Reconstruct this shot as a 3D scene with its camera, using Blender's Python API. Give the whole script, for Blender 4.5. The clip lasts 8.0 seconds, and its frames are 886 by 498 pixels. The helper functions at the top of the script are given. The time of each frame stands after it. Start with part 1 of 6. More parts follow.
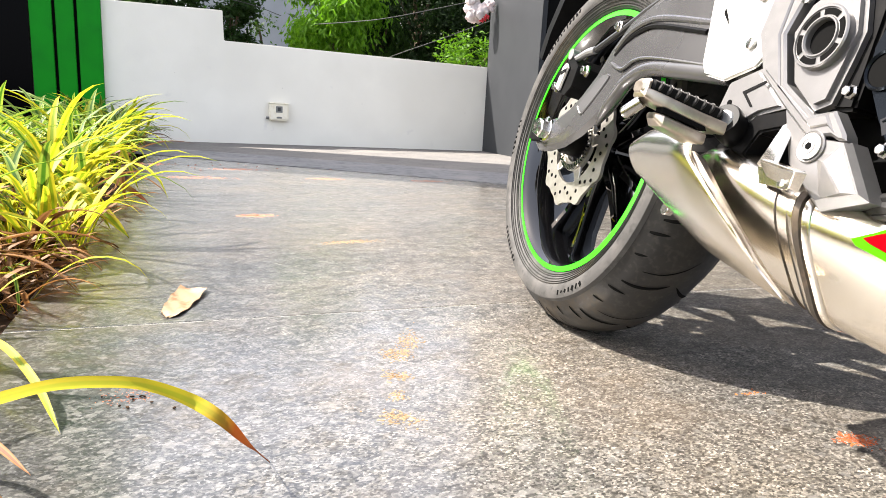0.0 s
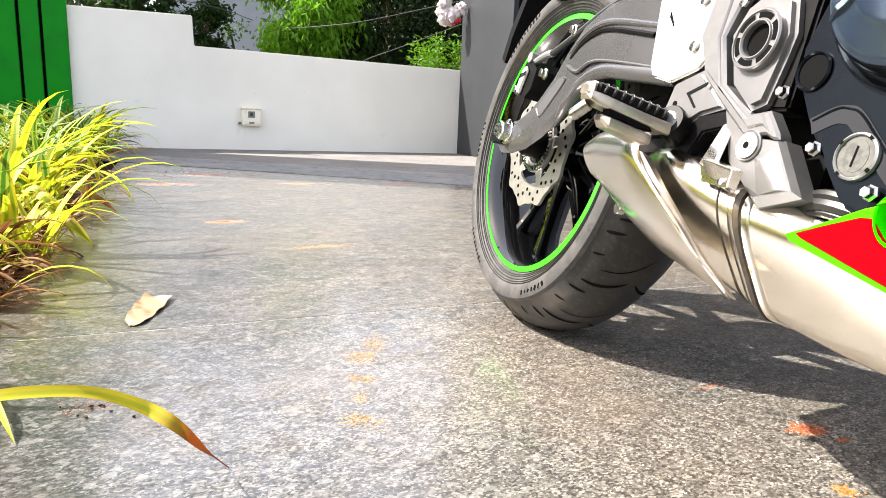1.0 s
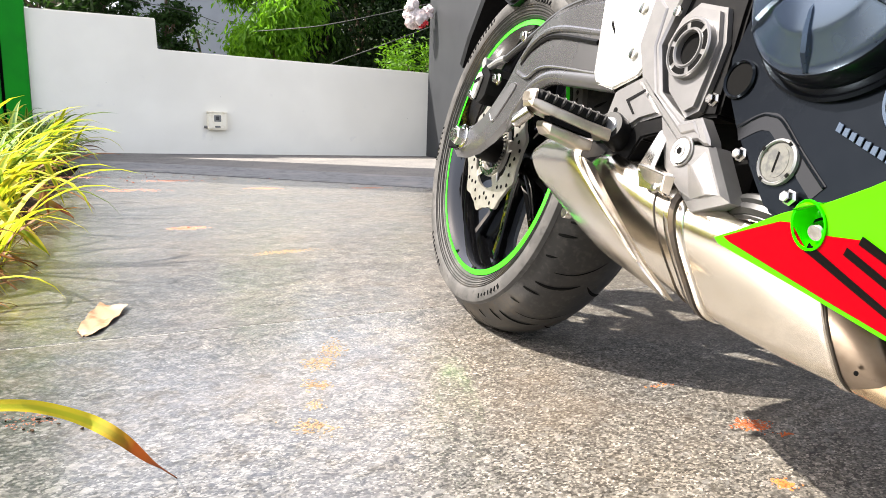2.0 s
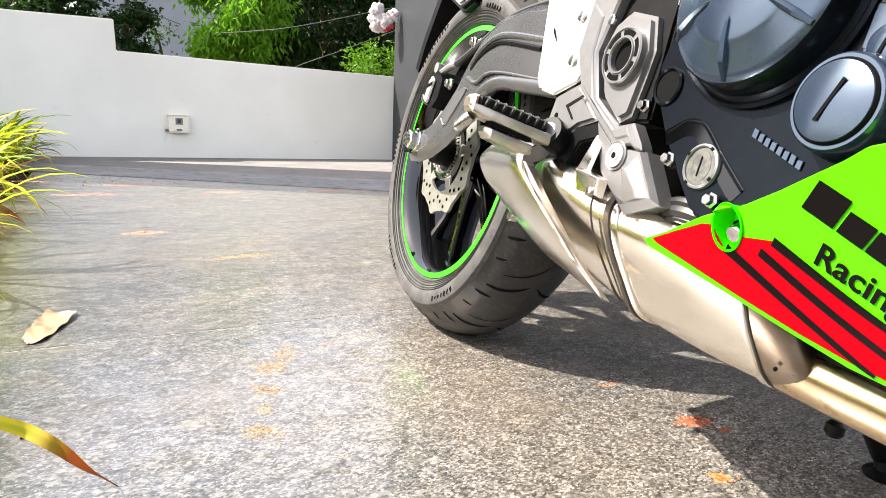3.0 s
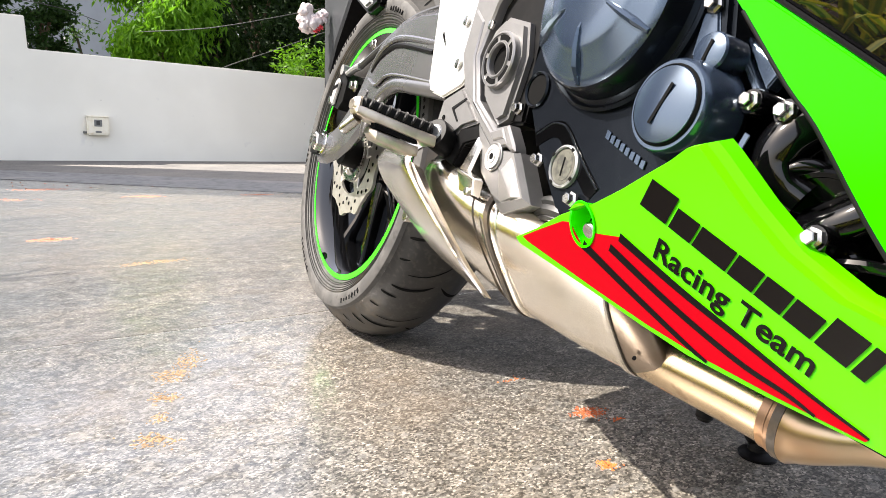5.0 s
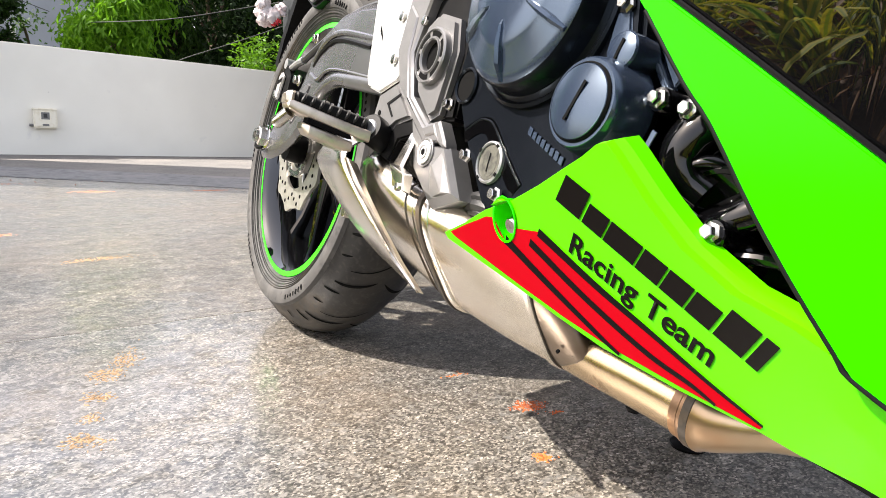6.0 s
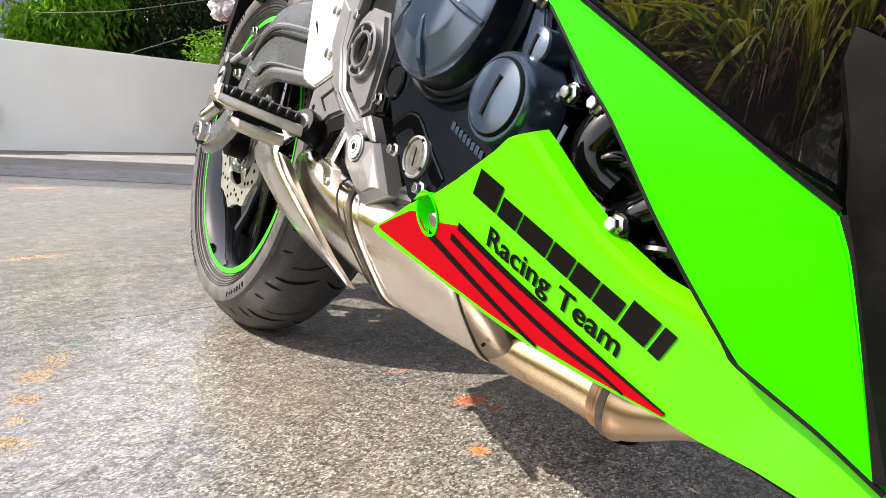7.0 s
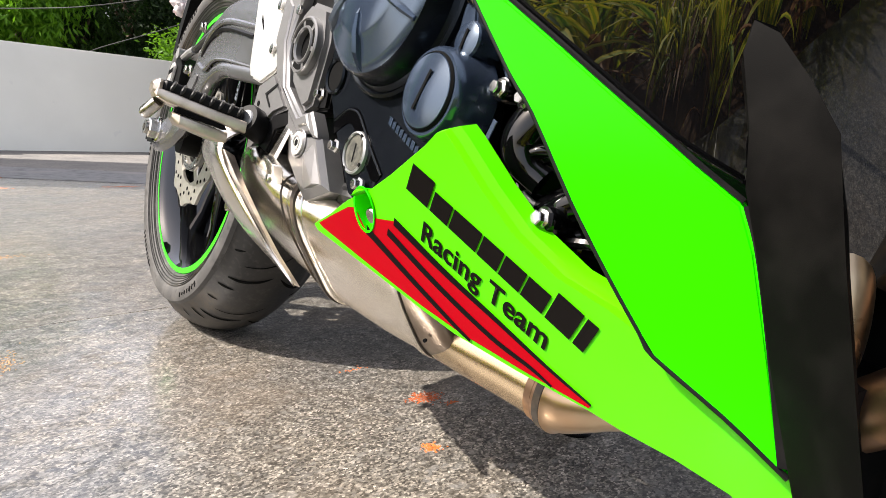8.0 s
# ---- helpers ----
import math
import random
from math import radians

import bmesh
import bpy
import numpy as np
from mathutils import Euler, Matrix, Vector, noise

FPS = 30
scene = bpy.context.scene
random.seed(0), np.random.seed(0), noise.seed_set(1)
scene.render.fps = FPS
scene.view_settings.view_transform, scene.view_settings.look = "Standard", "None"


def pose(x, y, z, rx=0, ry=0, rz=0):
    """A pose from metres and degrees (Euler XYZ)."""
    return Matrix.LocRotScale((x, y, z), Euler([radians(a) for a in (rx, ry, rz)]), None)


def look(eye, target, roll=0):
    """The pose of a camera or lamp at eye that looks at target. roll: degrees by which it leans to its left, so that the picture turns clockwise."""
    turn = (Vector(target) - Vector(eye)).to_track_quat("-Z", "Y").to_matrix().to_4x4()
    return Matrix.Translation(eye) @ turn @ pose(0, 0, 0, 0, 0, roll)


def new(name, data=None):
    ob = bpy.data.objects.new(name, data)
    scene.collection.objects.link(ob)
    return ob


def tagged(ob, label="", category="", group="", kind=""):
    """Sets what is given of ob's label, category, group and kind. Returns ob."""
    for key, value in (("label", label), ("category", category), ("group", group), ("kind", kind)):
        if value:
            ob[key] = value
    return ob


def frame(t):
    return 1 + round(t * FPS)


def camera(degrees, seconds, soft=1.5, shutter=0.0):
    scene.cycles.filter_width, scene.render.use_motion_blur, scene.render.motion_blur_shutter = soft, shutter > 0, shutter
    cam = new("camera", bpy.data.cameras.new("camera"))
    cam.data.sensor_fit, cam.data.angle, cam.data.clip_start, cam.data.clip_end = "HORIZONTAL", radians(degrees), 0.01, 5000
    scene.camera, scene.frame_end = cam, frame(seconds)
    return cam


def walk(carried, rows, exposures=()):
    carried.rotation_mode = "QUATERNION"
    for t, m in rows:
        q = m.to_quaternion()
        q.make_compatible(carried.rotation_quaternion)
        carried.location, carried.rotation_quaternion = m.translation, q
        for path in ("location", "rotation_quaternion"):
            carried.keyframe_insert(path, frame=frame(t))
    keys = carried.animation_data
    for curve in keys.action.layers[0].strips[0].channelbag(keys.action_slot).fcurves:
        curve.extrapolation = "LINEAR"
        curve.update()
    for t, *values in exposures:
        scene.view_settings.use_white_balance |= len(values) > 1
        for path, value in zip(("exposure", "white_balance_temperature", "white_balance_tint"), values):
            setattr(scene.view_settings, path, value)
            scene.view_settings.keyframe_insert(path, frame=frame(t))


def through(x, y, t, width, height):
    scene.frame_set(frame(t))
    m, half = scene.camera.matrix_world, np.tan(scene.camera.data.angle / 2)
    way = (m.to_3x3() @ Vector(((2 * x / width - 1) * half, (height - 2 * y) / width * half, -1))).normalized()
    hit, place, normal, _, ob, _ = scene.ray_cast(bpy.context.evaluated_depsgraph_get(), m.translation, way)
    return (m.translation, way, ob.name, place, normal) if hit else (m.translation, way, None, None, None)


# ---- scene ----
cam = camera(68.5, 8.0, soft=0.9)
PATH = [
    (0, (0.078, 0.112, 0.35), (0.062, 2.071, -0.049), 3.0),
    (0.5, (0.089, 0.108, 0.35), (0.11, 2.069, -0.044), 2.6),
    (1, (0.102, 0.104, 0.352), (0.151, 2.066, -0.036), 2.3),
    (1.5, (0.115, 0.101, 0.356), (0.2, 2.062, -0.027), 2.1),
    (3, (0.153, 0.088, 0.36), (0.379, 2.041, -0.005), 2.1),
    (3.5, (0.164, 0.084, 0.362), (0.427, 2.034, 0.005), 2.3),
    (4, (0.175, 0.079, 0.361), (0.477, 2.023, 0.003), 2.0),
    (4.5, (0.189, 0.075, 0.362), (0.541, 2.011, 0.007), 1.9),
    (6, (0.232, 0.063, 0.362), (0.751, 1.961, 0.004), 2.6),
    (6.5, (0.246, 0.059, 0.361), (0.815, 1.942, -0.001), 2.8),
    (7, (0.26, 0.054, 0.361), (0.89, 1.918, 0.001), 3.0),
    (7.5, (0.271, 0.05, 0.36), (0.946, 1.896, -0.006), 2.8),
    (8, (0.284, 0.046, 0.36), (0.995, 1.88, 0.0), 2.9),
]
walk(cam, [(t, look(eye, target, roll)) for t, eye, target, roll in PATH],
     exposures=[(0, 1.97, 6720, 12), (3.0, 1.96, 6720, 12), (4.5, 1.92, 6740, 12), (6.0, 1.79, 6740, 13), (7.0, 1.66, 6720, 13), (8.0, 1.52, 6700, 13)])

# ---- light ----
SUN = Vector((-0.68, 0.118, 0.72)).normalized()
world = bpy.data.worlds.new("sky")
scene.world = world
world.use_nodes = True
sky = world.node_tree.nodes.new("ShaderNodeTexSky")
sky.sky_type, sky.sun_disc = "NISHITA", False
sky.sun_elevation, sky.sun_rotation = math.asin(SUN.z), math.atan2(SUN.x, SUN.y)
sky.air_density, sky.dust_density, sky.ozone_density = 0.9, 3.5, 0.8
haze = world.node_tree.nodes.new("ShaderNodeHueSaturation")
haze.inputs["Saturation"].default_value = 0.8
world.node_tree.links.new(sky.outputs[0], haze.inputs["Color"])
veil = world.node_tree.nodes.new("ShaderNodeMix")
veil.data_type = "RGBA"
veil.inputs["Factor"].default_value, veil.inputs["B"].default_value = 0.36, (3.4, 3.42, 3.55, 1)
world.node_tree.links.new(haze.outputs[0], veil.inputs["A"])
world.node_tree.links.new(veil.outputs["Result"], world.node_tree.nodes["Background"].inputs[0])
world.node_tree.nodes["Background"].inputs[1].default_value = 0.15
sun = new("sun", bpy.data.lights.new("sun", "SUN"))
sun.data.energy, sun.data.angle, sun.data.color = 4.4, radians(0.6), (1.0, 0.965, 0.90)
sun.matrix_world = look(SUN * 20, (0, 0, 0))


# ---- materials ----
def material(name, base, rough=0.5, metal=0.0, spots=(), bump=0.0, bump_scale=200.0, rough_var=0.0, coat=0.0, spec=0.5, object_random=0.0, tint=None):
    """A procedural surface. spots: rows of (colour, scale, low, high) mixed over the base where a noise lies between low and high."""
    mat = bpy.data.materials.new(name)
    mat.use_nodes = True
    t, nodes, link = mat.node_tree, mat.node_tree.nodes, mat.node_tree.links.new
    bsdf = nodes["Principled BSDF"]
    where = nodes.new("ShaderNodeTexCoord").outputs["Object"]

    def grain(scale, detail=4.0):
        n = nodes.new("ShaderNodeTexNoise")
        n.inputs["Scale"].default_value, n.inputs["Detail"].default_value = scale, detail
        link(where, n.inputs["Vector"])
        return n.outputs["Fac"]

    def spread(fac, lo, hi, a, b):
        m = nodes.new("ShaderNodeMapRange")
        for i, v in enumerate((lo, hi, a, b)):
            m.inputs[i + 1].default_value = v
        link(fac, m.inputs[0])
        return m.outputs[0]

    colour = None
    for spot, scale, lo, hi in spots:
        mix = nodes.new("ShaderNodeMix")
        mix.data_type = "RGBA"
        link(spread(grain(scale), lo, hi, 0, 1), mix.inputs["Factor"])
        if colour is None:
            mix.inputs["A"].default_value = (*base, 1)
        else:
            link(colour, mix.inputs["A"])
        mix.inputs["B"].default_value = (*spot, 1)
        colour = mix.outputs["Result"]
    if object_random:
        hsv = nodes.new("ShaderNodeHueSaturation")
        if colour is None:
            hsv.inputs["Color"].default_value = (*base, 1)
        else:
            link(colour, hsv.inputs["Color"])
        link(spread(nodes.new("ShaderNodeObjectInfo").outputs["Random"], 0, 1, 1 - object_random, 1 + object_random), hsv.inputs["Value"])
        colour = hsv.outputs["Color"]
    if colour is None:
        bsdf.inputs["Base Color"].default_value = (*base, 1)
    else:
        link(colour, bsdf.inputs["Base Color"])
    bsdf.inputs["Metallic"].default_value = metal
    bsdf.inputs["Roughness"].default_value = rough
    bsdf.inputs["Specular IOR Level"].default_value = spec
    bsdf.inputs["Coat Weight"].default_value = coat
    bsdf.inputs["Coat Roughness"].default_value = 0.04
    if rough_var:
        link(spread(grain(9.0), 0.3, 0.7, max(0.02, rough - rough_var), rough + rough_var), bsdf.inputs["Roughness"])
    if bump:
        b = nodes.new("ShaderNodeBump")
        b.inputs["Strength"].default_value, b.inputs["Distance"].default_value = bump, 0.002
        link(grain(bump_scale), b.inputs["Height"])
        link(b.outputs[0], bsdf.inputs["Normal"])
    return mat


def granite_material():
    """Polished grey granite: interlocked dark and grey grains, pale feldspar flakes, warm dust, and a worn polish on top."""
    mat = bpy.data.materials.new("granite")
    mat.use_nodes = True
    nodes, link = mat.node_tree.nodes, mat.node_tree.links.new
    bsdf = nodes["Principled BSDF"]
    shift = nodes.new("ShaderNodeVectorMath")
    shift.operation = "MULTIPLY_ADD"
    shift.inputs[1].default_value = (9.0, 7.0, 5.0)
    link(nodes.new("ShaderNodeObjectInfo").outputs["Random"], shift.inputs[0])
    link(nodes.new("ShaderNodeTexCoord").outputs["Object"], shift.inputs[2])
    turn = nodes.new("ShaderNodeMapping")
    turn.inputs["Rotation"].default_value = (0, 0, radians(-22))
    turn.inputs["Scale"].default_value = (0.85, 1.12, 1)
    link(shift.outputs[0], turn.inputs["Vector"])
    place = turn.outputs[0]

    def noise_of(scale, detail, rough=0.55, plain=True):
        n = nodes.new("ShaderNodeTexNoise")
        n.inputs["Scale"].default_value, n.inputs["Detail"].default_value, n.inputs["Roughness"].default_value = scale, detail, rough
        link(place, n.inputs["Vector"])
        return n.outputs["Fac"] if plain else n.outputs["Color"]

    def bent(scale, far):
        """The place, pushed about by a noise, so that cells get ragged edges."""
        m = nodes.new("ShaderNodeVectorMath")
        m.operation = "MULTIPLY_ADD"
        m.inputs[1].default_value = (far, far, 0)
        link(noise_of(scale, 3, 0.6, False), m.inputs[0]), link(place, m.inputs[2])
        return m.outputs[0]

    def cells(scale, where):
        v = nodes.new("ShaderNodeTexVoronoi")
        v.inputs["Scale"].default_value = scale
        link(where, v.inputs["Vector"])
        cut = nodes.new("ShaderNodeSeparateColor")
        link(v.outputs["Color"], cut.inputs[0])
        return cut.outputs[0]

    def ramp(fac, stops):
        r = nodes.new("ShaderNodeValToRGB")
        e = r.color_ramp.elements
        while len(e) < len(stops):
            e.new(0.5)
        for el, (p, c) in zip(e, stops):
            el.position, el.color = p, (*(c if isinstance(c, tuple) else (c, c, c)), 1)
        link(fac, r.inputs[0])
        return r.outputs[0]

    def mixed(fac, a, b, mode="MIX"):
        m = nodes.new("ShaderNodeMix")
        m.data_type, m.blend_type = "RGBA", mode
        if isinstance(fac, float):
            m.inputs["Factor"].default_value = fac
        else:
            link(fac, m.inputs["Factor"])
        link(a, m.inputs["A"])
        if isinstance(b, tuple):
            m.inputs["B"].default_value = (*b, 1)
        else:
            link(b, m.inputs["B"])
        return m.outputs["Result"]

    grains = ramp(cells(400, bent(300, 0.005)), [(0.0, 0.016), (0.30, 0.038), (0.62, 0.078), (0.86, 0.122), (1.0, 0.19)])
    fine = ramp(noise_of(520, 4, 0.7), [(0.30, 0.66), (0.52, 1.0), (0.72, 1.42)])
    colour = mixed(1.0, grains, fine, "MULTIPLY")
    clump = ramp(noise_of(60, 5, 0.7), [(0.34, 0.60), (0.50, 0.98), (0.66, 1.42)])
    colour = mixed(1.0, colour, clump, "MULTIPLY")
    specks = ramp(noise_of(26, 8, 0.85), [(0.36, 0.56), (0.47, 0.94), (0.56, 1.06), (0.66, 1.46)])
    colour = mixed(1.0, colour, specks, "MULTIPLY")
    wide = ramp(noise_of(4.0, 6, 0.7), [(0.34, (0.84, 0.84, 0.82)), (0.66, (1.24, 1.16, 1.03))])
    colour = mixed(1.0, colour, wide, "MULTIPLY")
    # Slab colour runs from darker on the bed side to lighter and warmer.
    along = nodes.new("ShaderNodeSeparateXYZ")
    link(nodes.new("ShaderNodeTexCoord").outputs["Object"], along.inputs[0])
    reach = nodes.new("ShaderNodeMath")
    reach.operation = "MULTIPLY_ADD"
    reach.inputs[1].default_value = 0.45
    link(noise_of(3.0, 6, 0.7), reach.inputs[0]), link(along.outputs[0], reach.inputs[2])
    bed_gradient = ramp(reach.outputs[0], [(0.30, (0.48, 0.50, 0.52)), (0.62, (0.98, 0.99, 1.0)), (0.95, (1.62, 1.54, 1.42))])
    colour = mixed(1.0, colour, bed_gradient, "MULTIPLY")
    flakes = ramp(cells(115, bent(150, 0.007)), [(0.930, 0.0), (0.945, 0.42)])
    colour = mixed(flakes, colour, (0.200, 0.193, 0.180))
    small_flakes = ramp(cells(230, bent(260, 0.004)), [(0.88, 0.0), (0.91, 0.36)])
    colour = mixed(small_flakes, colour, (0.185, 0.177, 0.162))
    dust = ramp(noise_of(2.2, 7, 0.75), [(0.46, 0.0), (0.70, 0.32)])
    colour = mixed(dust, colour, (0.18, 0.135, 0.095))
    link(colour, bsdf.inputs["Base Color"])
    link(ramp(noise_of(14.0, 8, 0.75), [(0.36, 0.30), (0.68, 0.48)]), bsdf.inputs["Roughness"])
    bsdf.inputs["Specular IOR Level"].default_value = 0.5
    bsdf.inputs["Coat IOR"].default_value = 1.75
    link(ramp(noise_of(17.0, 9, 0.95), [(0.40, 1.0), (0.49, 0.85), (0.58, 0.06)]), bsdf.inputs["Coat Weight"])
    link(ramp(noise_of(23.0, 8, 0.75), [(0.36, 0.10), (0.68, 0.26)]), bsdf.inputs["Coat Roughness"])
    b = nodes.new("ShaderNodeBump")
    b.inputs["Strength"].default_value, b.inputs["Distance"].default_value = 0.22, 0.001
    link(noise_of(160, 5, 0.65), b.inputs["Height"])
    link(b.outputs[0], bsdf.inputs["Normal"])
    return mat


def leaf_material(name, edge, middle, through=0.5, dry=None):
    """A leaf with a middle stripe (along its own breadth) that lets light through."""
    mat = bpy.data.materials.new(name)
    mat.use_nodes = True
    nodes, link = mat.node_tree.nodes, mat.node_tree.links.new
    bsdf, out = nodes["Principled BSDF"], nodes["Material Output"]
    uv = nodes.new("ShaderNodeUVMap")
    uv.uv_map = "along"
    parts = nodes.new("ShaderNodeSeparateXYZ")
    link(uv.outputs[0], parts.inputs[0])
    r = nodes.new("ShaderNodeValToRGB")
    e = r.color_ramp.elements
    for _ in range(4):
        e.new(0.5)
    for el, (p, c) in zip(e, ((0.0, edge), (0.26, edge), (0.36, middle), (0.64, middle), (0.74, edge), (1.0, edge))):
        el.position, el.color = p, (*c, 1)
    link(parts.outputs[0], r.inputs[0])
    colour = r.outputs[0]
    if dry:
        tip = nodes.new("ShaderNodeMapRange")
        for i, v in enumerate((0.60, 0.78, 0, 1)):
            tip.inputs[i + 1].default_value = v
        link(parts.outputs[1], tip.inputs[0])
        m = nodes.new("ShaderNodeMix")
        m.data_type = "RGBA"
        link(tip.outputs[0], m.inputs["Factor"]), link(colour, m.inputs["A"])
        m.inputs["B"].default_value = (*dry, 1)
        colour = m.outputs["Result"]
    hsv = nodes.new("ShaderNodeHueSaturation")
    vary = nodes.new("ShaderNodeMapRange")
    for i, v in enumerate((0, 1, 0.7, 1.2)):
        vary.inputs[i + 1].default_value = v
    link(nodes.new("ShaderNodeObjectInfo").outputs["Random"], vary.inputs[0])
    link(vary.outputs[0], hsv.inputs["Value"]), link(colour, hsv.inputs["Color"])
    colour = hsv.outputs[0]
    link(colour, bsdf.inputs["Base Color"])
    bsdf.inputs["Roughness"].default_value = 0.6
    bsdf.inputs["Specular IOR Level"].default_value = 0.3
    glow = nodes.new("ShaderNodeBsdfTranslucent")
    link(colour, glow.inputs[0])
    mix = nodes.new("ShaderNodeMixShader")
    mix.inputs[0].default_value = through
    link(bsdf.outputs[0], mix.inputs[1]), link(glow.outputs[0], mix.inputs[2])
    link(mix.outputs[0], out.inputs[0])
    return mat


def brushed_material(name, light, dark, low_rough, high_rough):
    """Metal brushed along x: long fine streaks in colour and polish, with broader smudges."""
    mat = bpy.data.materials.new(name)
    mat.use_nodes = True
    nodes, link = mat.node_tree.nodes, mat.node_tree.links.new
    bsdf = nodes["Principled BSDF"]
    stretch = nodes.new("ShaderNodeMapping")
    stretch.inputs["Scale"].default_value = (5, 260, 260)
    link(nodes.new("ShaderNodeTexCoord").outputs["Object"], stretch.inputs["Vector"])
    streak, smudge = nodes.new("ShaderNodeTexNoise"), nodes.new("ShaderNodeTexNoise")
    streak.inputs["Scale"].default_value, streak.inputs["Detail"].default_value = 3.0, 5.0
    link(stretch.outputs[0], streak.inputs["Vector"])
    smudge.inputs["Scale"].default_value, smudge.inputs["Detail"].default_value = 18.0, 6.0
    link(nodes.new("ShaderNodeTexCoord").outputs["Object"], smudge.inputs["Vector"])
    blend = nodes.new("ShaderNodeMix")
    blend.inputs["Factor"].default_value = 0.55
    link(streak.outputs["Fac"], blend.inputs["A"]), link(smudge.outputs["Fac"], blend.inputs["B"])
    ramp, rough = nodes.new("ShaderNodeValToRGB"), nodes.new("ShaderNodeMapRange")
    for el, p, c in zip(ramp.color_ramp.elements, (0.38, 0.62), (dark, light)):
        el.position, el.color = p, (*c, 1)
    link(blend.outputs["Result"], ramp.inputs[0]), link(ramp.outputs[0], bsdf.inputs["Base Color"])
    for i, v in enumerate((0.36, 0.64, low_rough, high_rough)):
        rough.inputs[i + 1].default_value = v
    link(blend.outputs["Result"], rough.inputs[0]), link(rough.outputs[0], bsdf.inputs["Roughness"])
    bsdf.inputs["Metallic"].default_value = 1.0
    return mat


GRANITE = granite_material()
# Dark grey for the shadow band painted across the far paving.
BAND = material("shadow_band_grey", (0.150, 0.150, 0.154), 0.7, spots=(((0.19, 0.188, 0.186), 38, 0.42, 0.62), ((0.095, 0.097, 0.10), 14, 0.50, 0.66), ((0.24, 0.225, 0.21), 3.5, 0.54, 0.74)), spec=0.2, bump=0.3, bump_scale=120)
WALL = material("white_wall_paint", (0.81, 0.78, 0.695), 0.75, spots=(((0.76, 0.73, 0.65), 2.5, 0.45, 0.75), ((0.68, 0.655, 0.61), 9, 0.68, 0.82), ((0.73, 0.70, 0.62), 0.9, 0.5, 0.75), ((0.42, 0.38, 0.34), 22, 0.76, 0.80)), bump=0.25, bump_scale=60)
CONCRETE = material("concrete", (0.35, 0.34, 0.32), 0.9, spots=(((0.25, 0.24, 0.22), 3, 0.4, 0.7),), bump=0.4)
GREYPANEL = material("grey_panel", (0.032, 0.034, 0.037), 0.45, spots=(((0.027, 0.029, 0.032), 4, 0.4, 0.7),), spec=0.15)
GREENPANEL = material("green_panel", (0.001, 0.22, 0.010), 0.5, spots=(((0.001, 0.18, 0.010), 5, 0.4, 0.7),), spec=0.1)
DARK = material("near_black", (0.0025, 0.0025, 0.003), 0.6, spots=(((0.004, 0.004, 0.004), 6, 0.4, 0.7),), spec=0.02)
DARKGLASS = material("dark_glass", (0.002, 0.002, 0.0025), 0.12, spec=0.03)
SOIL = material("soil", (0.045, 0.027, 0.017), 0.95, spots=(((0.025, 0.015, 0.010), 18, 0.4, 0.6), ((0.10, 0.06, 0.035), 40, 0.55, 0.7)), bump=1.0, bump_scale=40, spec=0.1)
ASPHALT = material("asphalt", (0.06, 0.06, 0.06), 0.9, spots=(((0.09, 0.085, 0.08), 20, 0.4, 0.7),), bump=0.5)
RUBBER = material("tyre_rubber", (0.013, 0.0126, 0.0122), 0.5, spots=(((0.020, 0.0185, 0.0165), 12, 0.42, 0.7), ((0.075, 0.052, 0.027), 6, 0.56, 0.74), ((0.026, 0.0245, 0.022), 140, 0.5, 0.7)), bump=0.04, bump_scale=300, spec=0.25)
SIDEWALL = material("sidewall_rubber", (0.050, 0.0485, 0.047), 0.6, spots=(((0.080, 0.076, 0.072), 25, 0.45, 0.7), ((0.034, 0.033, 0.032), 70, 0.52, 0.7)), spec=0.22, bump=0.05, bump_scale=350)
# Black laid on surfaces; paints the shade inside most grooves, slots and holes.
GROOVE = material("groove_black", (0.004, 0.004, 0.004), 0.9, spec=0.05)
GLOSSBLACK = material("gloss_black_paint", (0.002, 0.002, 0.0023), 0.012, spec=0.95)
ENGINE = material("engine_black", (0.0030, 0.0036, 0.0050), 0.24, spots=(((0.0040, 0.0047, 0.0062), 60, 0.45, 0.7),), rough_var=0.05, bump=0.012, bump_scale=900, spec=0.11)
ENGINEGLOSS = material("engine_gloss_black", (0.0012, 0.0012, 0.0014), 0.07, spec=0.40)
# Black cap paint with the sky's blue reflection put into its base colour.
ENGINECAP = material("engine_cap_sky_tinted", (0.0140, 0.0205, 0.0345), 0.20, spots=(((0.0170, 0.0240, 0.0380), 60, 0.45, 0.7),), spec=1.0)
# Specular tint adds the same painted sky blue to both engine blacks.
for sky_tinted in (ENGINE, ENGINECAP):
    sky_tinted.node_tree.nodes["Principled BSDF"].inputs["Specular Tint"].default_value = (0.62, 0.80, 1.0, 1)
DULLBLACK = material("black_plastic", (0.0035, 0.0035, 0.0038), 0.45, spots=(((0.0060, 0.0057, 0.0057), 90, 0.45, 0.7),), bump=0.02, bump_scale=700, spec=0.10)
COVERBLACK = material("grained_black_plastic", (0.0020, 0.0019, 0.0018), 0.50, spots=(((0.0048, 0.0045, 0.0042), 40, 0.45, 0.75), ((0.0075, 0.0068, 0.006), 6, 0.55, 0.8)), bump=0.07, bump_scale=2600, spec=0.018)
LIME = material("lime_paint", (0.054, 0.50, 0.001), 0.28, spots=(((0.060, 0.52, 0.001), 5, 0.4, 0.7),), spec=0.08)
GREEN = material("green_paint", (0.002, 0.76, 0.001), 0.18, spots=(((0.004, 0.80, 0.001), 4, 0.45, 0.7),), spec=0.08)
RIMGREEN = material("green_rim_tape", (0.02, 0.78, 0.01), 0.3)
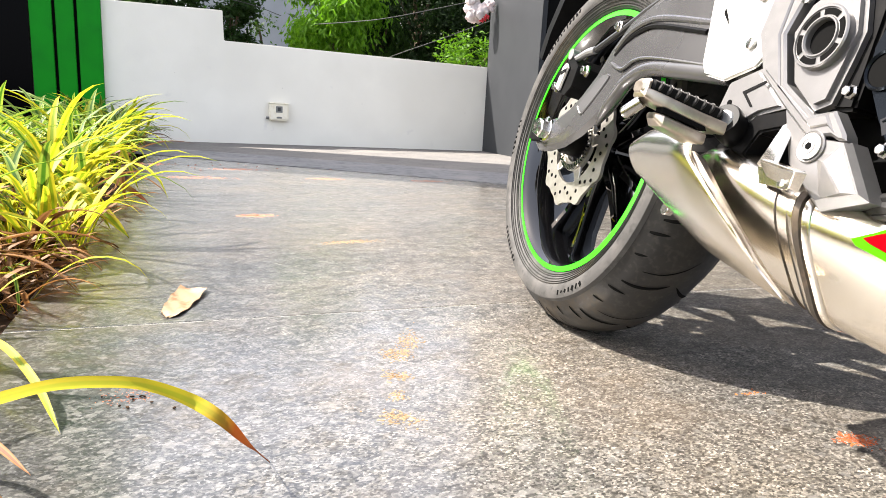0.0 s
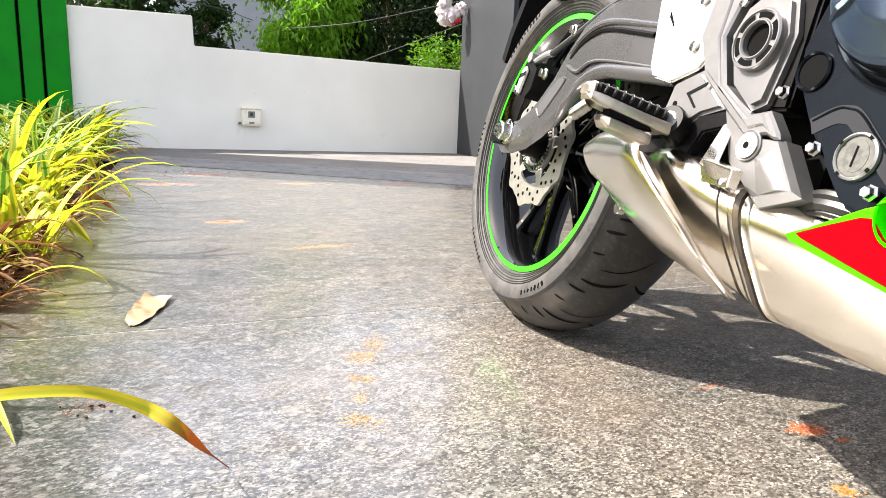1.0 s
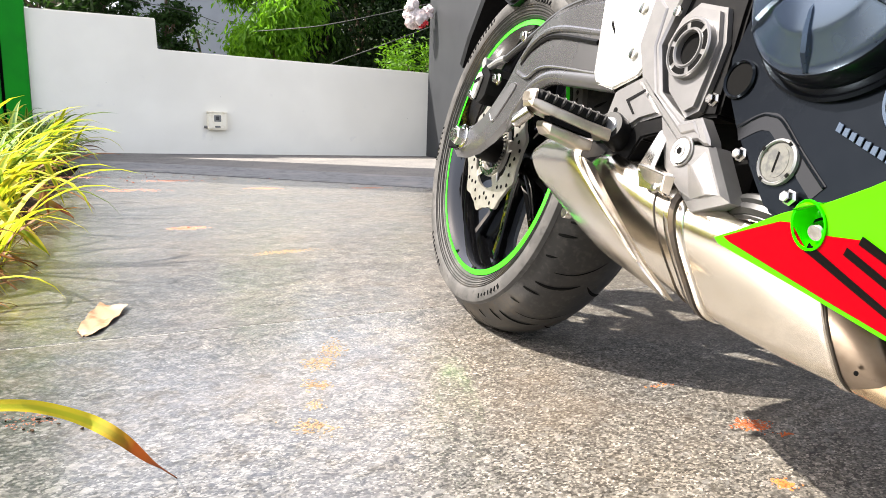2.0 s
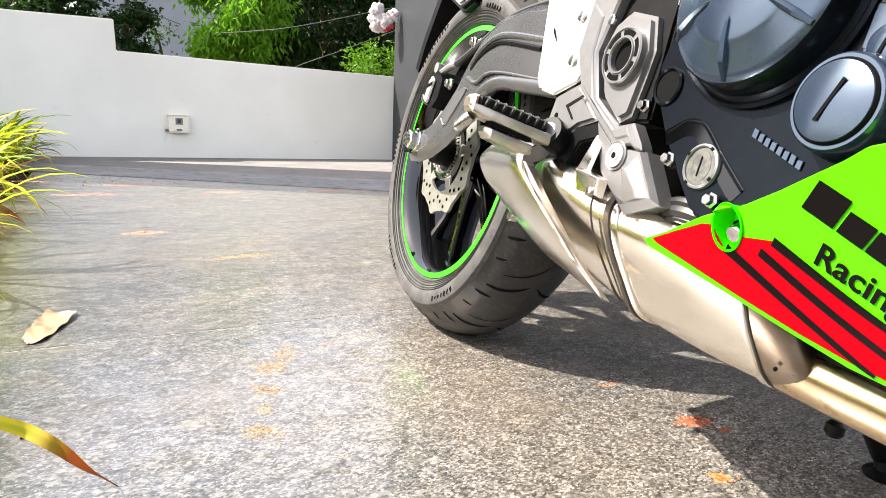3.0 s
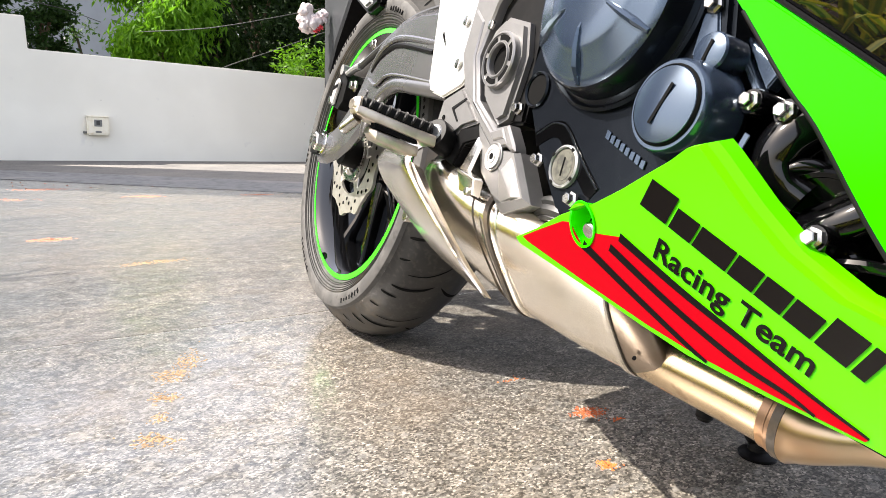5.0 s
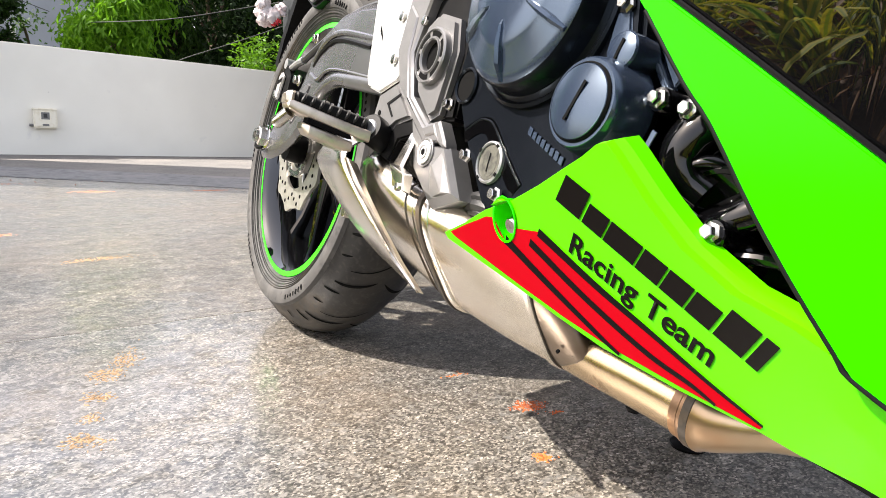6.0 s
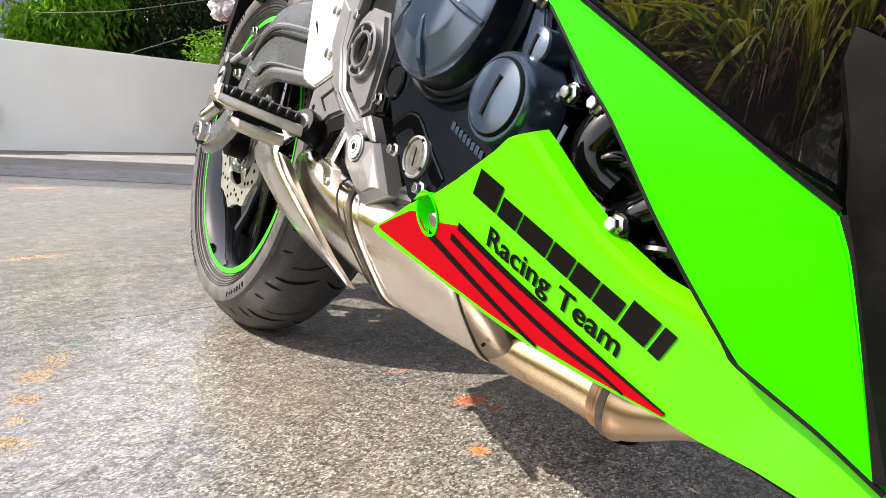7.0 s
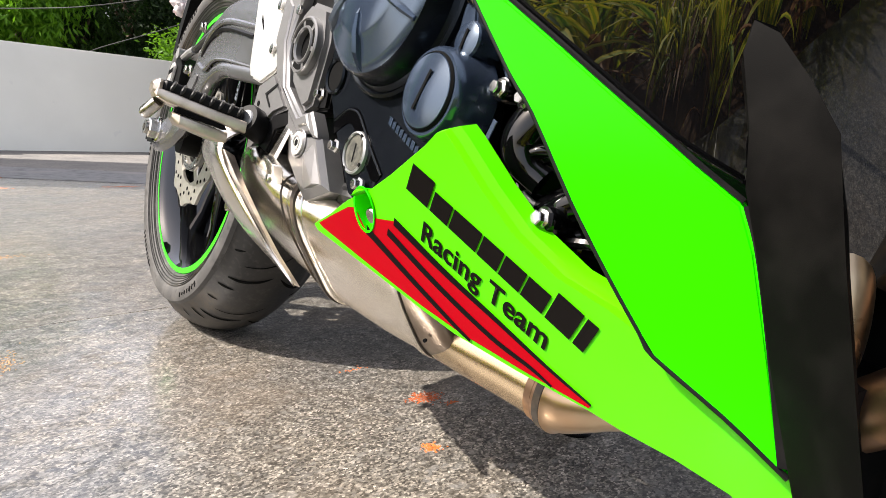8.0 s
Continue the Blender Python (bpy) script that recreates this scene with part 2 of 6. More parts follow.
RED = material("red_film", (0.25, 0.0002, 0.004), 0.35, spec=0.03)
FILMBLACK = material("black_film", (0.0035, 0.0028, 0.0026), 0.4, spec=0.03)
GREYCOVER = material("grey_cast_cover", (0.190, 0.186, 0.186), 0.34, metal=0.6, spots=(((0.21, 0.205, 0.204), 80, 0.4, 0.7), ((0.165, 0.162, 0.162), 9, 0.55, 0.75)), bump=0.05, bump_scale=900)
SWINGPAINT = material("grey_silver_paint", (0.108, 0.106, 0.109), 0.26, metal=0.6, spots=(((0.122, 0.120, 0.122), 7, 0.4, 0.7),), rough_var=0.05, coat=0.25)
POCKET = material("pocket_shade_grey", (0.070, 0.070, 0.073), 0.45, metal=0.35, spots=(((0.08, 0.08, 0.082), 9, 0.4, 0.7),))
SILVER = material("satin_aluminium", (0.72, 0.71, 0.69), 0.38, metal=0.85, bump=0.05, bump_scale=400)
STEEL = brushed_material("brushed_steel", (0.80, 0.755, 0.68), (0.74, 0.68, 0.59), 0.17, 0.25)
ENDSTEEL = material("taupe_steel", (0.25, 0.205, 0.165), 0.32, metal=1.0, spots=(((0.18, 0.14, 0.105), 25, 0.45, 0.7),))
PIPE = material("heated_steel", (0.50, 0.385, 0.25), 0.26, metal=1.0, spots=(((0.30, 0.19, 0.11), 16, 0.52, 0.72), ((0.44, 0.36, 0.27), 7, 0.5, 0.72), ((0.20, 0.12, 0.07), 70, 0.62, 0.72)), rough_var=0.07)
COPPERED = material("coppered_steel", (0.46, 0.29, 0.17), 0.28, metal=1.0, spots=(((0.30, 0.15, 0.08), 22, 0.5, 0.7), ((0.50, 0.40, 0.28), 9, 0.5, 0.7)))
BURNT = material("burnt_seal", (0.055, 0.045, 0.036), 0.5, metal=0.5, spots=(((0.12, 0.09, 0.06), 60, 0.5, 0.7),))
SCORCHED = material("scorched_weld", (0.20, 0.125, 0.08), 0.4, metal=0.9, spots=(((0.42, 0.24, 0.12), 40, 0.5, 0.7),))
CHROME = material("bright_steel", (0.75, 0.74, 0.72), 0.14, metal=1.0)
BOLTMETAL = material("zinc_bolt", (0.50, 0.49, 0.465), 0.24, metal=1.0, spots=(((0.33, 0.31, 0.28), 150, 0.5, 0.7),))
DISC = material("brake_disc_steel", (0.60, 0.575, 0.53), 0.36, metal=0.9, spots=(((0.48, 0.45, 0.40), 60, 0.45, 0.7),))
TANMETAL = material("weathered_aluminium", (0.54, 0.475, 0.40), 0.32, metal=0.9, spots=(((0.38, 0.32, 0.26), 60, 0.48, 0.7),))
CASTGREY = material("cast_grey", (0.26, 0.26, 0.26), 0.42, metal=0.6, bump=0.1, bump_scale=700)
IVORY = material("ivory_plastic", (0.80, 0.75, 0.62), 0.4, spots=(((0.72, 0.65, 0.50), 30, 0.5, 0.7),))
PALESTRIP = material("pale_strip", (0.165, 0.157, 0.147), 0.8, spots=(((0.125, 0.120, 0.114), 6, 0.45, 0.7), ((0.195, 0.180, 0.165), 2.0, 0.5, 0.7), ((0.09, 0.086, 0.082), 40, 0.55, 0.70)), bump=0.3, bump_scale=90, spec=0.1)
GREYPLASTIC = material("grey_plastic", (0.16, 0.16, 0.15), 0.5)
OILGREY = material("oil_grey", (0.085, 0.083, 0.070), 0.12, spots=(((0.05, 0.05, 0.045), 120, 0.45, 0.6),))
PAPER = material("dry_pale_leaf", (0.27, 0.175, 0.105), 0.8, spots=(((0.17, 0.085, 0.04), 38, 0.54, 0.72), ((0.36, 0.27, 0.18), 15, 0.5, 0.7)), spec=0.2)
GROUT = material("pale_grout", (0.62, 0.60, 0.56), 0.9, spots=(((0.5, 0.48, 0.44), 30, 0.45, 0.7),))
OCHRE = material("ochre_dust", (0.29, 0.185, 0.10), 0.9)
REDDUST = material("brick_dust", (0.42, 0.17, 0.10), 0.9)
RUST = material("rust_crumbs", (0.38, 0.09, 0.02), 0.9, spots=(((0.25, 0.06, 0.02), 90, 0.4, 0.6),))
ORANGE = material("orange_crumbs", (0.60, 0.16, 0.035), 0.9)
BAG = material("white_film", (0.55, 0.49, 0.48), 0.35, spots=(((0.5, 0.36, 0.34), 14, 0.5, 0.7),))
REDBIT = material("red_ribbon", (0.55, 0.03, 0.04), 0.5)
BARK = material("bark", (0.10, 0.07, 0.045), 0.9, bump=0.8, bump_scale=20)
HOUSE = material("pale_render", (0.26, 0.28, 0.30), 0.8, spots=(((0.22, 0.235, 0.25), 1.2, 0.4, 0.7),))
PANE = material("window_pane", (0.05, 0.06, 0.07), 0.08)
CABLE = material("cable_sheath", (0.035, 0.035, 0.035), 0.7)
HOSE = material("black_hose", (0.012, 0.012, 0.012), 0.4)
BLADE = leaf_material("variegated_blade", (0.60, 0.53, 0.030), (0.26, 0.36, 0.012), 0.4)
LONGBLADE = leaf_material("yellowed_blade", (0.46, 0.38, 0.018), (0.33, 0.34, 0.015), 0.35, (0.20, 0.045, 0.006))
BLADEGREEN = leaf_material("green_blade", (0.22, 0.30, 0.035), (0.045, 0.13, 0.010), 0.4)
BLADEDRY = leaf_material("dry_blade", (0.25, 0.12, 0.04), (0.15, 0.06, 0.02), 0.3)
# Copies of one leaf: sunlit and shaded trees get it painted lighter or darker.
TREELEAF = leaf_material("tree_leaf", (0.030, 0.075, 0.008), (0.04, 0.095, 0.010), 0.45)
BRIGHTLEAF = leaf_material("bright_tree_leaf", (0.085, 0.215, 0.008), (0.115, 0.27, 0.010), 0.5)
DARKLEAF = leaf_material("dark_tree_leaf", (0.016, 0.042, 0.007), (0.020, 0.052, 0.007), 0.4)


# ---- builders ----
def finish(name, bm, mat, sharp=0.55):
    bmesh.ops.recalc_face_normals(bm, faces=bm.faces)
    for f in bm.faces:
        f.smooth = True
    for e in bm.edges:
        e.smooth = not (len(e.link_faces) != 2 or e.calc_face_angle(0) > sharp)
    me = bpy.data.meshes.new(name)
    bm.to_mesh(me)
    bm.free()
    for m in (mat if isinstance(mat, (list, tuple)) else [mat]):
        me.materials.append(m)
    return me


def part(name, bm, mat, parent=None, label="", m=None, sharp=0.55):
    ob = new(name, finish(name, bm, mat, sharp) if isinstance(bm, bmesh.types.BMesh) else bm)
    if parent:
        ob.parent = parent
    if m:
        ob.matrix_basis = m
    return tagged(ob, label)


def root(name, label, category, m=None, group="", kind=""):
    ob = new(name)
    if m:
        ob.matrix_basis = m
    return tagged(ob, label, category, group, kind)


def box(x0, x1, y0, y1, z0, z1, bevel=0.0, seg=2):
    bm = bmesh.new()
    bmesh.ops.create_cube(bm, size=1, matrix=Matrix.Translation(((x0 + x1) / 2, (y0 + y1) / 2, (z0 + z1) / 2)) @ Matrix.Diagonal((x1 - x0, y1 - y0, z1 - z0, 1)))
    if bevel:
        bmesh.ops.bevel(bm, geom=bm.edges[:], offset=bevel, segments=seg, affect="EDGES")
    return bm


def loft(rings, closed=True, caps=True, bm=None):
    bm = bm or bmesh.new()
    rows = [[bm.verts.new(p) for p in ring] for ring in rings]
    n = len(rows[0])
    for a, b in zip(rows, rows[1:]):
        for i in range(n if closed else n - 1):
            j = (i + 1) % n
            bm.faces.new((a[i], a[j], b[j], b[i]))
    if caps and closed:
        bm.faces.new(rows[0][::-1])
        bm.faces.new(rows[-1])
    return bm


def plate(outline, push, bevel=0.0, seg=2):
    """A solid plate: an outline in space, pushed along a vector; its outer edges are bevelled."""
    bm = bmesh.new()
    push = Vector(push)
    loft([[Vector(p) for p in outline], [Vector(p) + push for p in outline]], bm=bm)
    bmesh.ops.recalc_face_normals(bm, faces=bm.faces)
    if bevel:
        bmesh.ops.bevel(bm, geom=bm.edges[:], offset=bevel, segments=seg, affect="EDGES", clamp_overlap=True)
    return bm


def chamfered(outline, push, offset, seg=1, small=0.0012):
    """A plate whose front outline (as given) has a broad chamfer and whose other edges are just broken."""
    bm = bmesh.new()
    push = Vector(push)
    loft([[Vector(p) for p in outline], [Vector(p) + push for p in outline]], bm=bm)
    bm.verts.ensure_lookup_table()
    front = set(bm.verts[:len(outline)])
    bmesh.ops.recalc_face_normals(bm, faces=bm.faces)
    bmesh.ops.bevel(bm, geom=[e for e in bm.edges if e.verts[0] in front and e.verts[1] in front], offset=offset, segments=seg, affect="EDGES", clamp_overlap=True)
    return bm


def frame_of(axis):
    axis = Vector(axis).normalized()
    side = axis.orthogonal().normalized()
    return axis, side, axis.cross(side)


def turned(profile, centre, axis, seg=32, caps=True):
    """A turned body: rows of (radius, distance along the axis)."""
    a, u, v = frame_of(axis)
    c = Vector(centre)
    return loft([[c + a * d + (u * math.cos(k * math.tau / seg) + v * math.sin(k * math.tau / seg)) * r for k in range(seg)] for r, d in profile], caps=caps)


def ring(profile, centre, axis, seg=64):
    """A closed ring: the profile of (radius, distance) runs round back to its start."""
    bm = turned(list(profile) + [profile[0]], centre, axis, seg, caps=False)
    bmesh.ops.remove_doubles(bm, verts=bm.verts, dist=1e-6)
    return bm


def smooth_path(points, steps=6):
    pts = [Vector(p) for p in points]
    pts = [2 * pts[0] - pts[1]] + pts + [2 * pts[-1] - pts[-2]]
    out = []
    for i in range(1, len(pts) - 2):
        for k in range(steps):
            t = k / steps
            a, b, c, d = pts[i - 1:i + 3]
            out.append(0.5 * ((2 * b) + (c - a) * t + (2 * a - 5 * b + 4 * c - d) * t * t + (3 * b - a - 3 * c + d) * t ** 3))
    return out + [pts[-2]]


def tube(points, radius, seg=12, steps=6, caps=True):
    path = smooth_path(points, steps)
    rings, up = [], None
    for i, p in enumerate(path):
        way = (path[min(i + 1, len(path) - 1)] - path[max(i - 1, 0)]).normalized()
        up = (up - way * up.dot(way)).normalized() if up else way.orthogonal().normalized()
        side = way.cross(up)
        r = radius(i / (len(path) - 1)) if callable(radius) else radius
        rings.append([p + (up * math.cos(k * math.tau / seg) + side * math.sin(k * math.tau / seg)) * r for k in range(seg)])
    return loft(rings, caps=caps)


def joined(*many):
    bm = bmesh.new()
    for other in many:
        me = bpy.data.meshes.new("tmp")
        other.to_mesh(me)
        other.free()
        bm.from_mesh(me)
        bpy.data.meshes.remove(me)
    return bm


# ---- setting ----
tagged(part("ground", box(-200, 200, -200, 200, -0.12, -0.06), ASPHALT), "grey asphalt ground reaching far beyond the wall", "ground", kind="structure")
EDGE = Vector((-0.371, 0.928, 0))       # the way along the planting bed
CROSS = Vector((0.928, 0.371, 0))
HOME = Vector((-0.583, 1.026, 0))       # where a slab joint meets the bed
floor = tagged(root("floor", "", ""), "polished grey speckled granite paving with thin joints", "floor", kind="structure")
part("bedding", plate([HOME + EDGE * a + CROSS * b + Vector((0, 0, -0.0012)) for a, b in ((-7, 0.003), (-7, 12), (7.2, 12), (7.2, 0.003))], (0, 0, -0.03)), GROUT, floor)
turn_slab = Matrix.Rotation(math.atan2(CROSS.y, CROSS.x), 4, "Z")
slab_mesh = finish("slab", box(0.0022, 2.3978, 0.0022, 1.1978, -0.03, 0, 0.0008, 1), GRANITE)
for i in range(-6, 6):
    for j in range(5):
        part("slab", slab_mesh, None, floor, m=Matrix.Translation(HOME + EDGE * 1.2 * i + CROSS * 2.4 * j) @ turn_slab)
# Thin dark plate in place of a shadow band on the floor.
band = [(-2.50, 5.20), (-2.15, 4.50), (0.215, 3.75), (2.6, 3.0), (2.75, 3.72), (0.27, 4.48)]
tagged(part("paving_border", plate([(x, y, 0.004) for x, y in band], (0, 0, -0.006)), BAND), "dark grey strip painting a shadow band across the paving", "paving strip", kind="structure")
# Thin plate, paler than the slabs, from the dark band to the wall.
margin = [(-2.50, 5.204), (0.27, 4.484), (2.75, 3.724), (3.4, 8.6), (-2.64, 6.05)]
tagged(part("paving_margin", plate([(x, y, 0.003) for x, y in margin], (0, 0, -0.005)), PALESTRIP), "pale strip along the foot of the wall", "paving margin", kind="structure")
tagged(part("soil", plate([HOME + EDGE * a + CROSS * b + Vector((0, 0, -0.02)) for a, b in ((-5, -1.6), (-5, 0.0), (5.6, 0.0), (5.6, -1.6))], (0, 0, -0.06)), SOIL), "brown soil of the planting bed", "soil", kind="structure")

W0 = Vector((-2.581, 6.002, 0))
WD = Vector((0.9224, 0.3863, 0))
WN = Vector((WD.y, -WD.x, 0))


def on_wall(s, z, off=0.0):
    return W0 + WD * s + WN * off + Vector((0, 0, z))


wall = tagged(root("wall_north", "", ""), "low white-painted boundary wall with a stepped top", "wall", kind="structure")
part("wall_body", plate([on_wall(s, z) for s, z in ((-0.9, -0.03), (3.24, -0.03), (3.24, 0.88), (0.575, 0.92), (0.565, 1.18), (-0.9, 1.165))], -WN * 0.15, 0.006), WALL, wall)

tagged(part("grey_pillar", plate([on_wall(3.215, 0, 0.006), Vector((0.78, 6.0, 0)), Vector((1.15, 6.4, 0)), Vector((0.75, 7.6, 0))], (0, 0, 7.0), 0.004), GREYPANEL), "smooth dark grey panelled pillar at the wall's end", "pillar", kind="structure")
# Black box stands for the recess's shade; runs on unseen to block reflected sky.
tagged(part("dark_doorway", box(0.80, 9.0, 6.05, 6.2, 0, 7.0, 0.004), DARK), "black slab for the recess by the grey pillar, extended unseen to block sky", "recess", kind="structure")



# ---- motorcycle, in its own frame: x ahead, y to its left, z up, leaning on its side stand ----
BIKE = Matrix.Translation((0.2962, 1.2400, -0.0015)) @ Matrix.Rotation(radians(-73.7), 4, "Z") @ Matrix.Rotation(radians(-11.6), 4, "X")
bike = root("motorcycle", "lime green and black sport motorcycle leaning on its side stand", "motorcycle", BIKE)
AXLE = (0, 0, 0.312)
RIGHT = (0, -1, 0)


def disc_at(p, r, h, mat, name, parent, label="", axis=RIGHT, seg=20, chamfer=0.15):
    """A short turned body standing on p, h high along the axis."""
    c = chamfer * min(r, h)
    return part(name, turned([(r, 0), (r, h - c), (r - c, h)], p, axis, seg), mat, parent, label)


def bolt(p, r=0.008, h=0.010, parent=None, mat=None, name="bolt", flange=True):
    parent = parent or bike
    p = Vector(p)
    rows = [(r * 1.45, 0), (r * 1.45, h * 0.28), (r * 1.05, h * 0.42)] if flange else [(r, 0)]
    a = turned(rows + [(r, h * 0.45), (r, h * 0.92), (r * 0.85, h)], p, RIGHT, 6 if flange else 18)
    return part(name, a, mat or BOLTMETAL, parent, "bright steel bolt")


# tyre and wheel
tread = [(0.2215, -0.060), (0.226, -0.068), (0.240, -0.0745), (0.256, -0.0790), (0.268, -0.0800)]
crown = [(0.232 + 0.08 * math.cos(a), -0.08 * math.sin(a)) for a in [radians(v) for v in range(58, -59, -6)]]
shoulder = [(0.2735, -0.0715)] + crown[1:-1] + [(0.2735, 0.0715)]
tyre = part("tyre", turned(shoulder + [(0.268, 0.08), (0.24, 0.0745), (0.2215, 0.06)], AXLE, (0, 1, 0), 120, caps=False), RUBBER, bike, "worn black sport tyre with slanted grooves")
part("sidewall", turned([(0.2215, -0.060), (0.226, -0.0685), (0.229, -0.0700), (0.232, -0.0706), (0.2335, -0.0718), (0.240, -0.0752), (0.248, -0.0776), (0.2495, -0.0788), (0.256, -0.0797), (0.264, -0.0800), (0.270, -0.0775), (0.2735, -0.0716)], AXLE, (0, 1, 0), 120, caps=False), SIDEWALL, tyre, "dusty grey tyre sidewall with moulded rings")


def crown_point(angle, across, lift=0.0008):
    """A point of the tread: angle round the wheel, across the crown in degrees."""
    r = 0.232 + (0.08 + lift) * math.cos(radians(across))
    y = (0.08 + lift) * math.sin(radians(across))
    return Vector((r * math.sin(angle), y, 0.312 - r * math.cos(angle)))


def groove(points, width):
    pts = smooth_path([Vector((a, c, 0)) for a, c in points], 5)
    bm = bmesh.new()
    rows = []
    for i, p in enumerate(pts):
        f = i / (len(pts) - 1)
        w = width * max(0.12, math.sin(math.pi * min(1, 0.12 + f * 0.88)) ** 0.6)
        d = (pts[min(i + 1, len(pts) - 1)] - pts[max(i - 1, 0)])
        n = Vector((-d.y / 300, d.x * 300, 0))
        n = Vector((-d.y * 0.0014, d.x * 0.31, 0)).normalized()
        rows.append([crown_point(p.x + n.x * w / 0.31, p.y + math.degrees(n.y * w / 0.08)), crown_point(p.x - n.x * w / 0.31, p.y - math.degrees(n.y * w / 0.08))])
    return loft(rows, closed=False, caps=False, bm=bm)


groove_meshes = [
    finish("tread_groove", groove([(0.000, -52), (0.012, -44), (0.030, -33)], 0.0026), GROOVE),
    finish("tread_groove", groove([(0.085, -46), (0.105, -32), (0.145, -16), (0.190, -4)], 0.0028), GROOVE),
    finish("tread_groove", groove([(0.200, -36), (0.235, -18), (0.290, -2), (0.350, 10)], 0.0010), GROOVE),
    finish("tread_groove", groove([(0.000, 52), (0.012, 44), (0.030, 33)], 0.0026), GROOVE),
    finish("tread_groove", groove([(0.085, 46), (0.105, 32), (0.145, 16), (0.190, 4)], 0.0028), GROOVE),
    finish("tread_groove", groove([(0.255, -53), (0.265, -48), (0.282, -41)], 0.0020), GROOVE),
]
for k in range(16):
    turn = Matrix.Translation(AXLE) @ Matrix.Rotation(-k * math.tau / 16, 4, "Y") @ Matrix.Translation((0, 0, -0.312))
    for me in groove_meshes:
        part("tread_groove", me, None, tyre, m=turn)
for r, y in ((0.2285, -0.0703), (0.2320, -0.0712), (0.2365, -0.0740), (0.2410, -0.0760), (0.2445, -0.0772)):
    part("moulded_ring", ring([(r - 0.0007, y), (r - 0.0004, y - 0.0009), (r + 0.0004, y - 0.0011), (r + 0.0007, y)], AXLE, (0, 1, 0), 96), RUBBER, tyre)
mark = finish("moulded_mark", box(-0.0035, 0.0035, -0.0006, 0.0006, -0.0045, 0.0045, 0.0004, 1), GROOVE)
random.seed(4)
for start, count in ((0.35, 7), (1.7, 9), (2.75, 6), (3.6, 11), (4.6, 7), (5.5, 9)):
    for k in range(count):
        a = start + k * 0.043
        r = 0.261 if start != 2.75 else 0.252
        p = Vector((r * math.sin(a), -0.0800, 0.312 - r * math.cos(a)))
        m = Matrix.Translation(p) @ Matrix.Rotation(-a, 4, "Y") @ Matrix.Rotation(random.choice((0, 0.5, -0.4)), 4, "Y") @ Matrix.Diagonal((random.uniform(0.4, 1.0), 1, random.uniform(0.5, 1), 1))
        part("moulded_mark", mark, None, tyre, m=m)

rim = part("rim", turned([(0.222, -0.0585), (0.2225, -0.0655), (0.214, -0.0665), (0.210, -0.062), (0.205, -0.056), (0.198, -0.036), (0.192, -0.010), (0.192, 0.010), (0.198, 0.036), (0.212, 0.062), (0.222, 0.064)], AXLE, (0, 1, 0), 96, caps=False), GLOSSBLACK, bike, "gloss black cast wheel rim")
part("rim_stripe", ring([(0.2228, -0.0664), (0.2140, -0.0678), (0.2142, -0.0668), (0.2226, -0.0656)], AXLE, (0, 1, 0), 96), RIMGREEN, rim, "bright green rim stripe")
part("hub", turned([(0.052, -0.050), (0.055, -0.044), (0.040, -0.02), (0.040, 0.02), (0.055, 0.044), (0.052, 0.05)], AXLE, (0, 1, 0), 40), GLOSSBLACK, rim)
spoke = bmesh.new()
for side in (-1, 1):
    rows = []
    for r, off, w, d in ((0.036, 0.010, 0.013, 0.024), (0.08, 0.018, 0.010, 0.020), (0.14, 0.036, 0.008, 0.017), (0.200, 0.056, 0.010, 0.022)):
        y, x = 0.0, off * side
        rows.append([(x - w, y - d * 0.6, -r), (x - w * 0.6, y - d, -r), (x + w * 0.6, y - d, -r), (x + w, y - d * 0.6, -r), (x + w, y + d, -r), (x - w, y + d, -r)])
    loft(rows, bm=spoke)
spoke_mesh = finish("spoke", spoke, GLOSSBLACK)
for k in range(5):
    part("spoke", spoke_mesh, None, rim, m=Matrix.Translation(AXLE) @ Matrix.Rotation(k * math.tau / 5 + 0.35, 4, "Y"))

# brake disc with a scalloped edge
n = 180
rotor = bmesh.new()
rings = []
for y in (-0.0725, -0.0675):
    rings.append([(math.sin(a) * r, y, 0.312 + math.cos(a) * r) for a in [k * math.tau / n for k in range(n)] for r in (0.108 + 0.0042 * math.sin(a * 10) - 0.0015 * math.cos(a * 20),)])
inner = [[(math.sin(a) * 0.070, y, 0.312 + math.cos(a) * 0.070) for a in [k * math.tau / n for k in range(n)]] for y in (-0.0675, -0.0725)]
loft([*rings, *inner, rings[0]], caps=False, bm=rotor)
bmesh.ops.remove_doubles(rotor, verts=rotor.verts, dist=1e-6)
rotor_ob = part("brake_disc", rotor, DISC, bike, "scalloped drilled steel brake disc")
hole = finish("drilled_hole", turned([(0.0034, 0), (0.0034, 0.0009)], (0, 0, 0), RIGHT, 10), GROOVE)
for k in range(40):
    a, r = k * math.tau / 40, (0.080, 0.090, 0.099, 0.088)[k % 4]
    part("drilled_hole", hole, None, rotor_ob, m=Matrix.Translation((math.sin(a) * r, -0.0722, 0.312 + math.cos(a) * r)))
arm = finish("disc_arm", plate([(-0.012, -0.071, 0.045), (0.012, -0.071, 0.045), (0.006, -0.071, 0.076), (-0.006, -0.071, 0.076)], (0, 0.004, 0), 0.001, 1), DISC)
for k in range(5):
    part("disc_arm", arm, None, rotor_ob, m=Matrix.Translation(AXLE) @ Matrix.Rotation(k * math.tau / 5 + 0.2, 4, "Y"))
part("disc_carrier", ring([(0.050, -0.0725), (0.050, -0.066), (0.034, -0.066), (0.034, -0.0725)], AXLE, (0, 1, 0), 48), DISC, rotor_ob)
tone = bmesh.new()
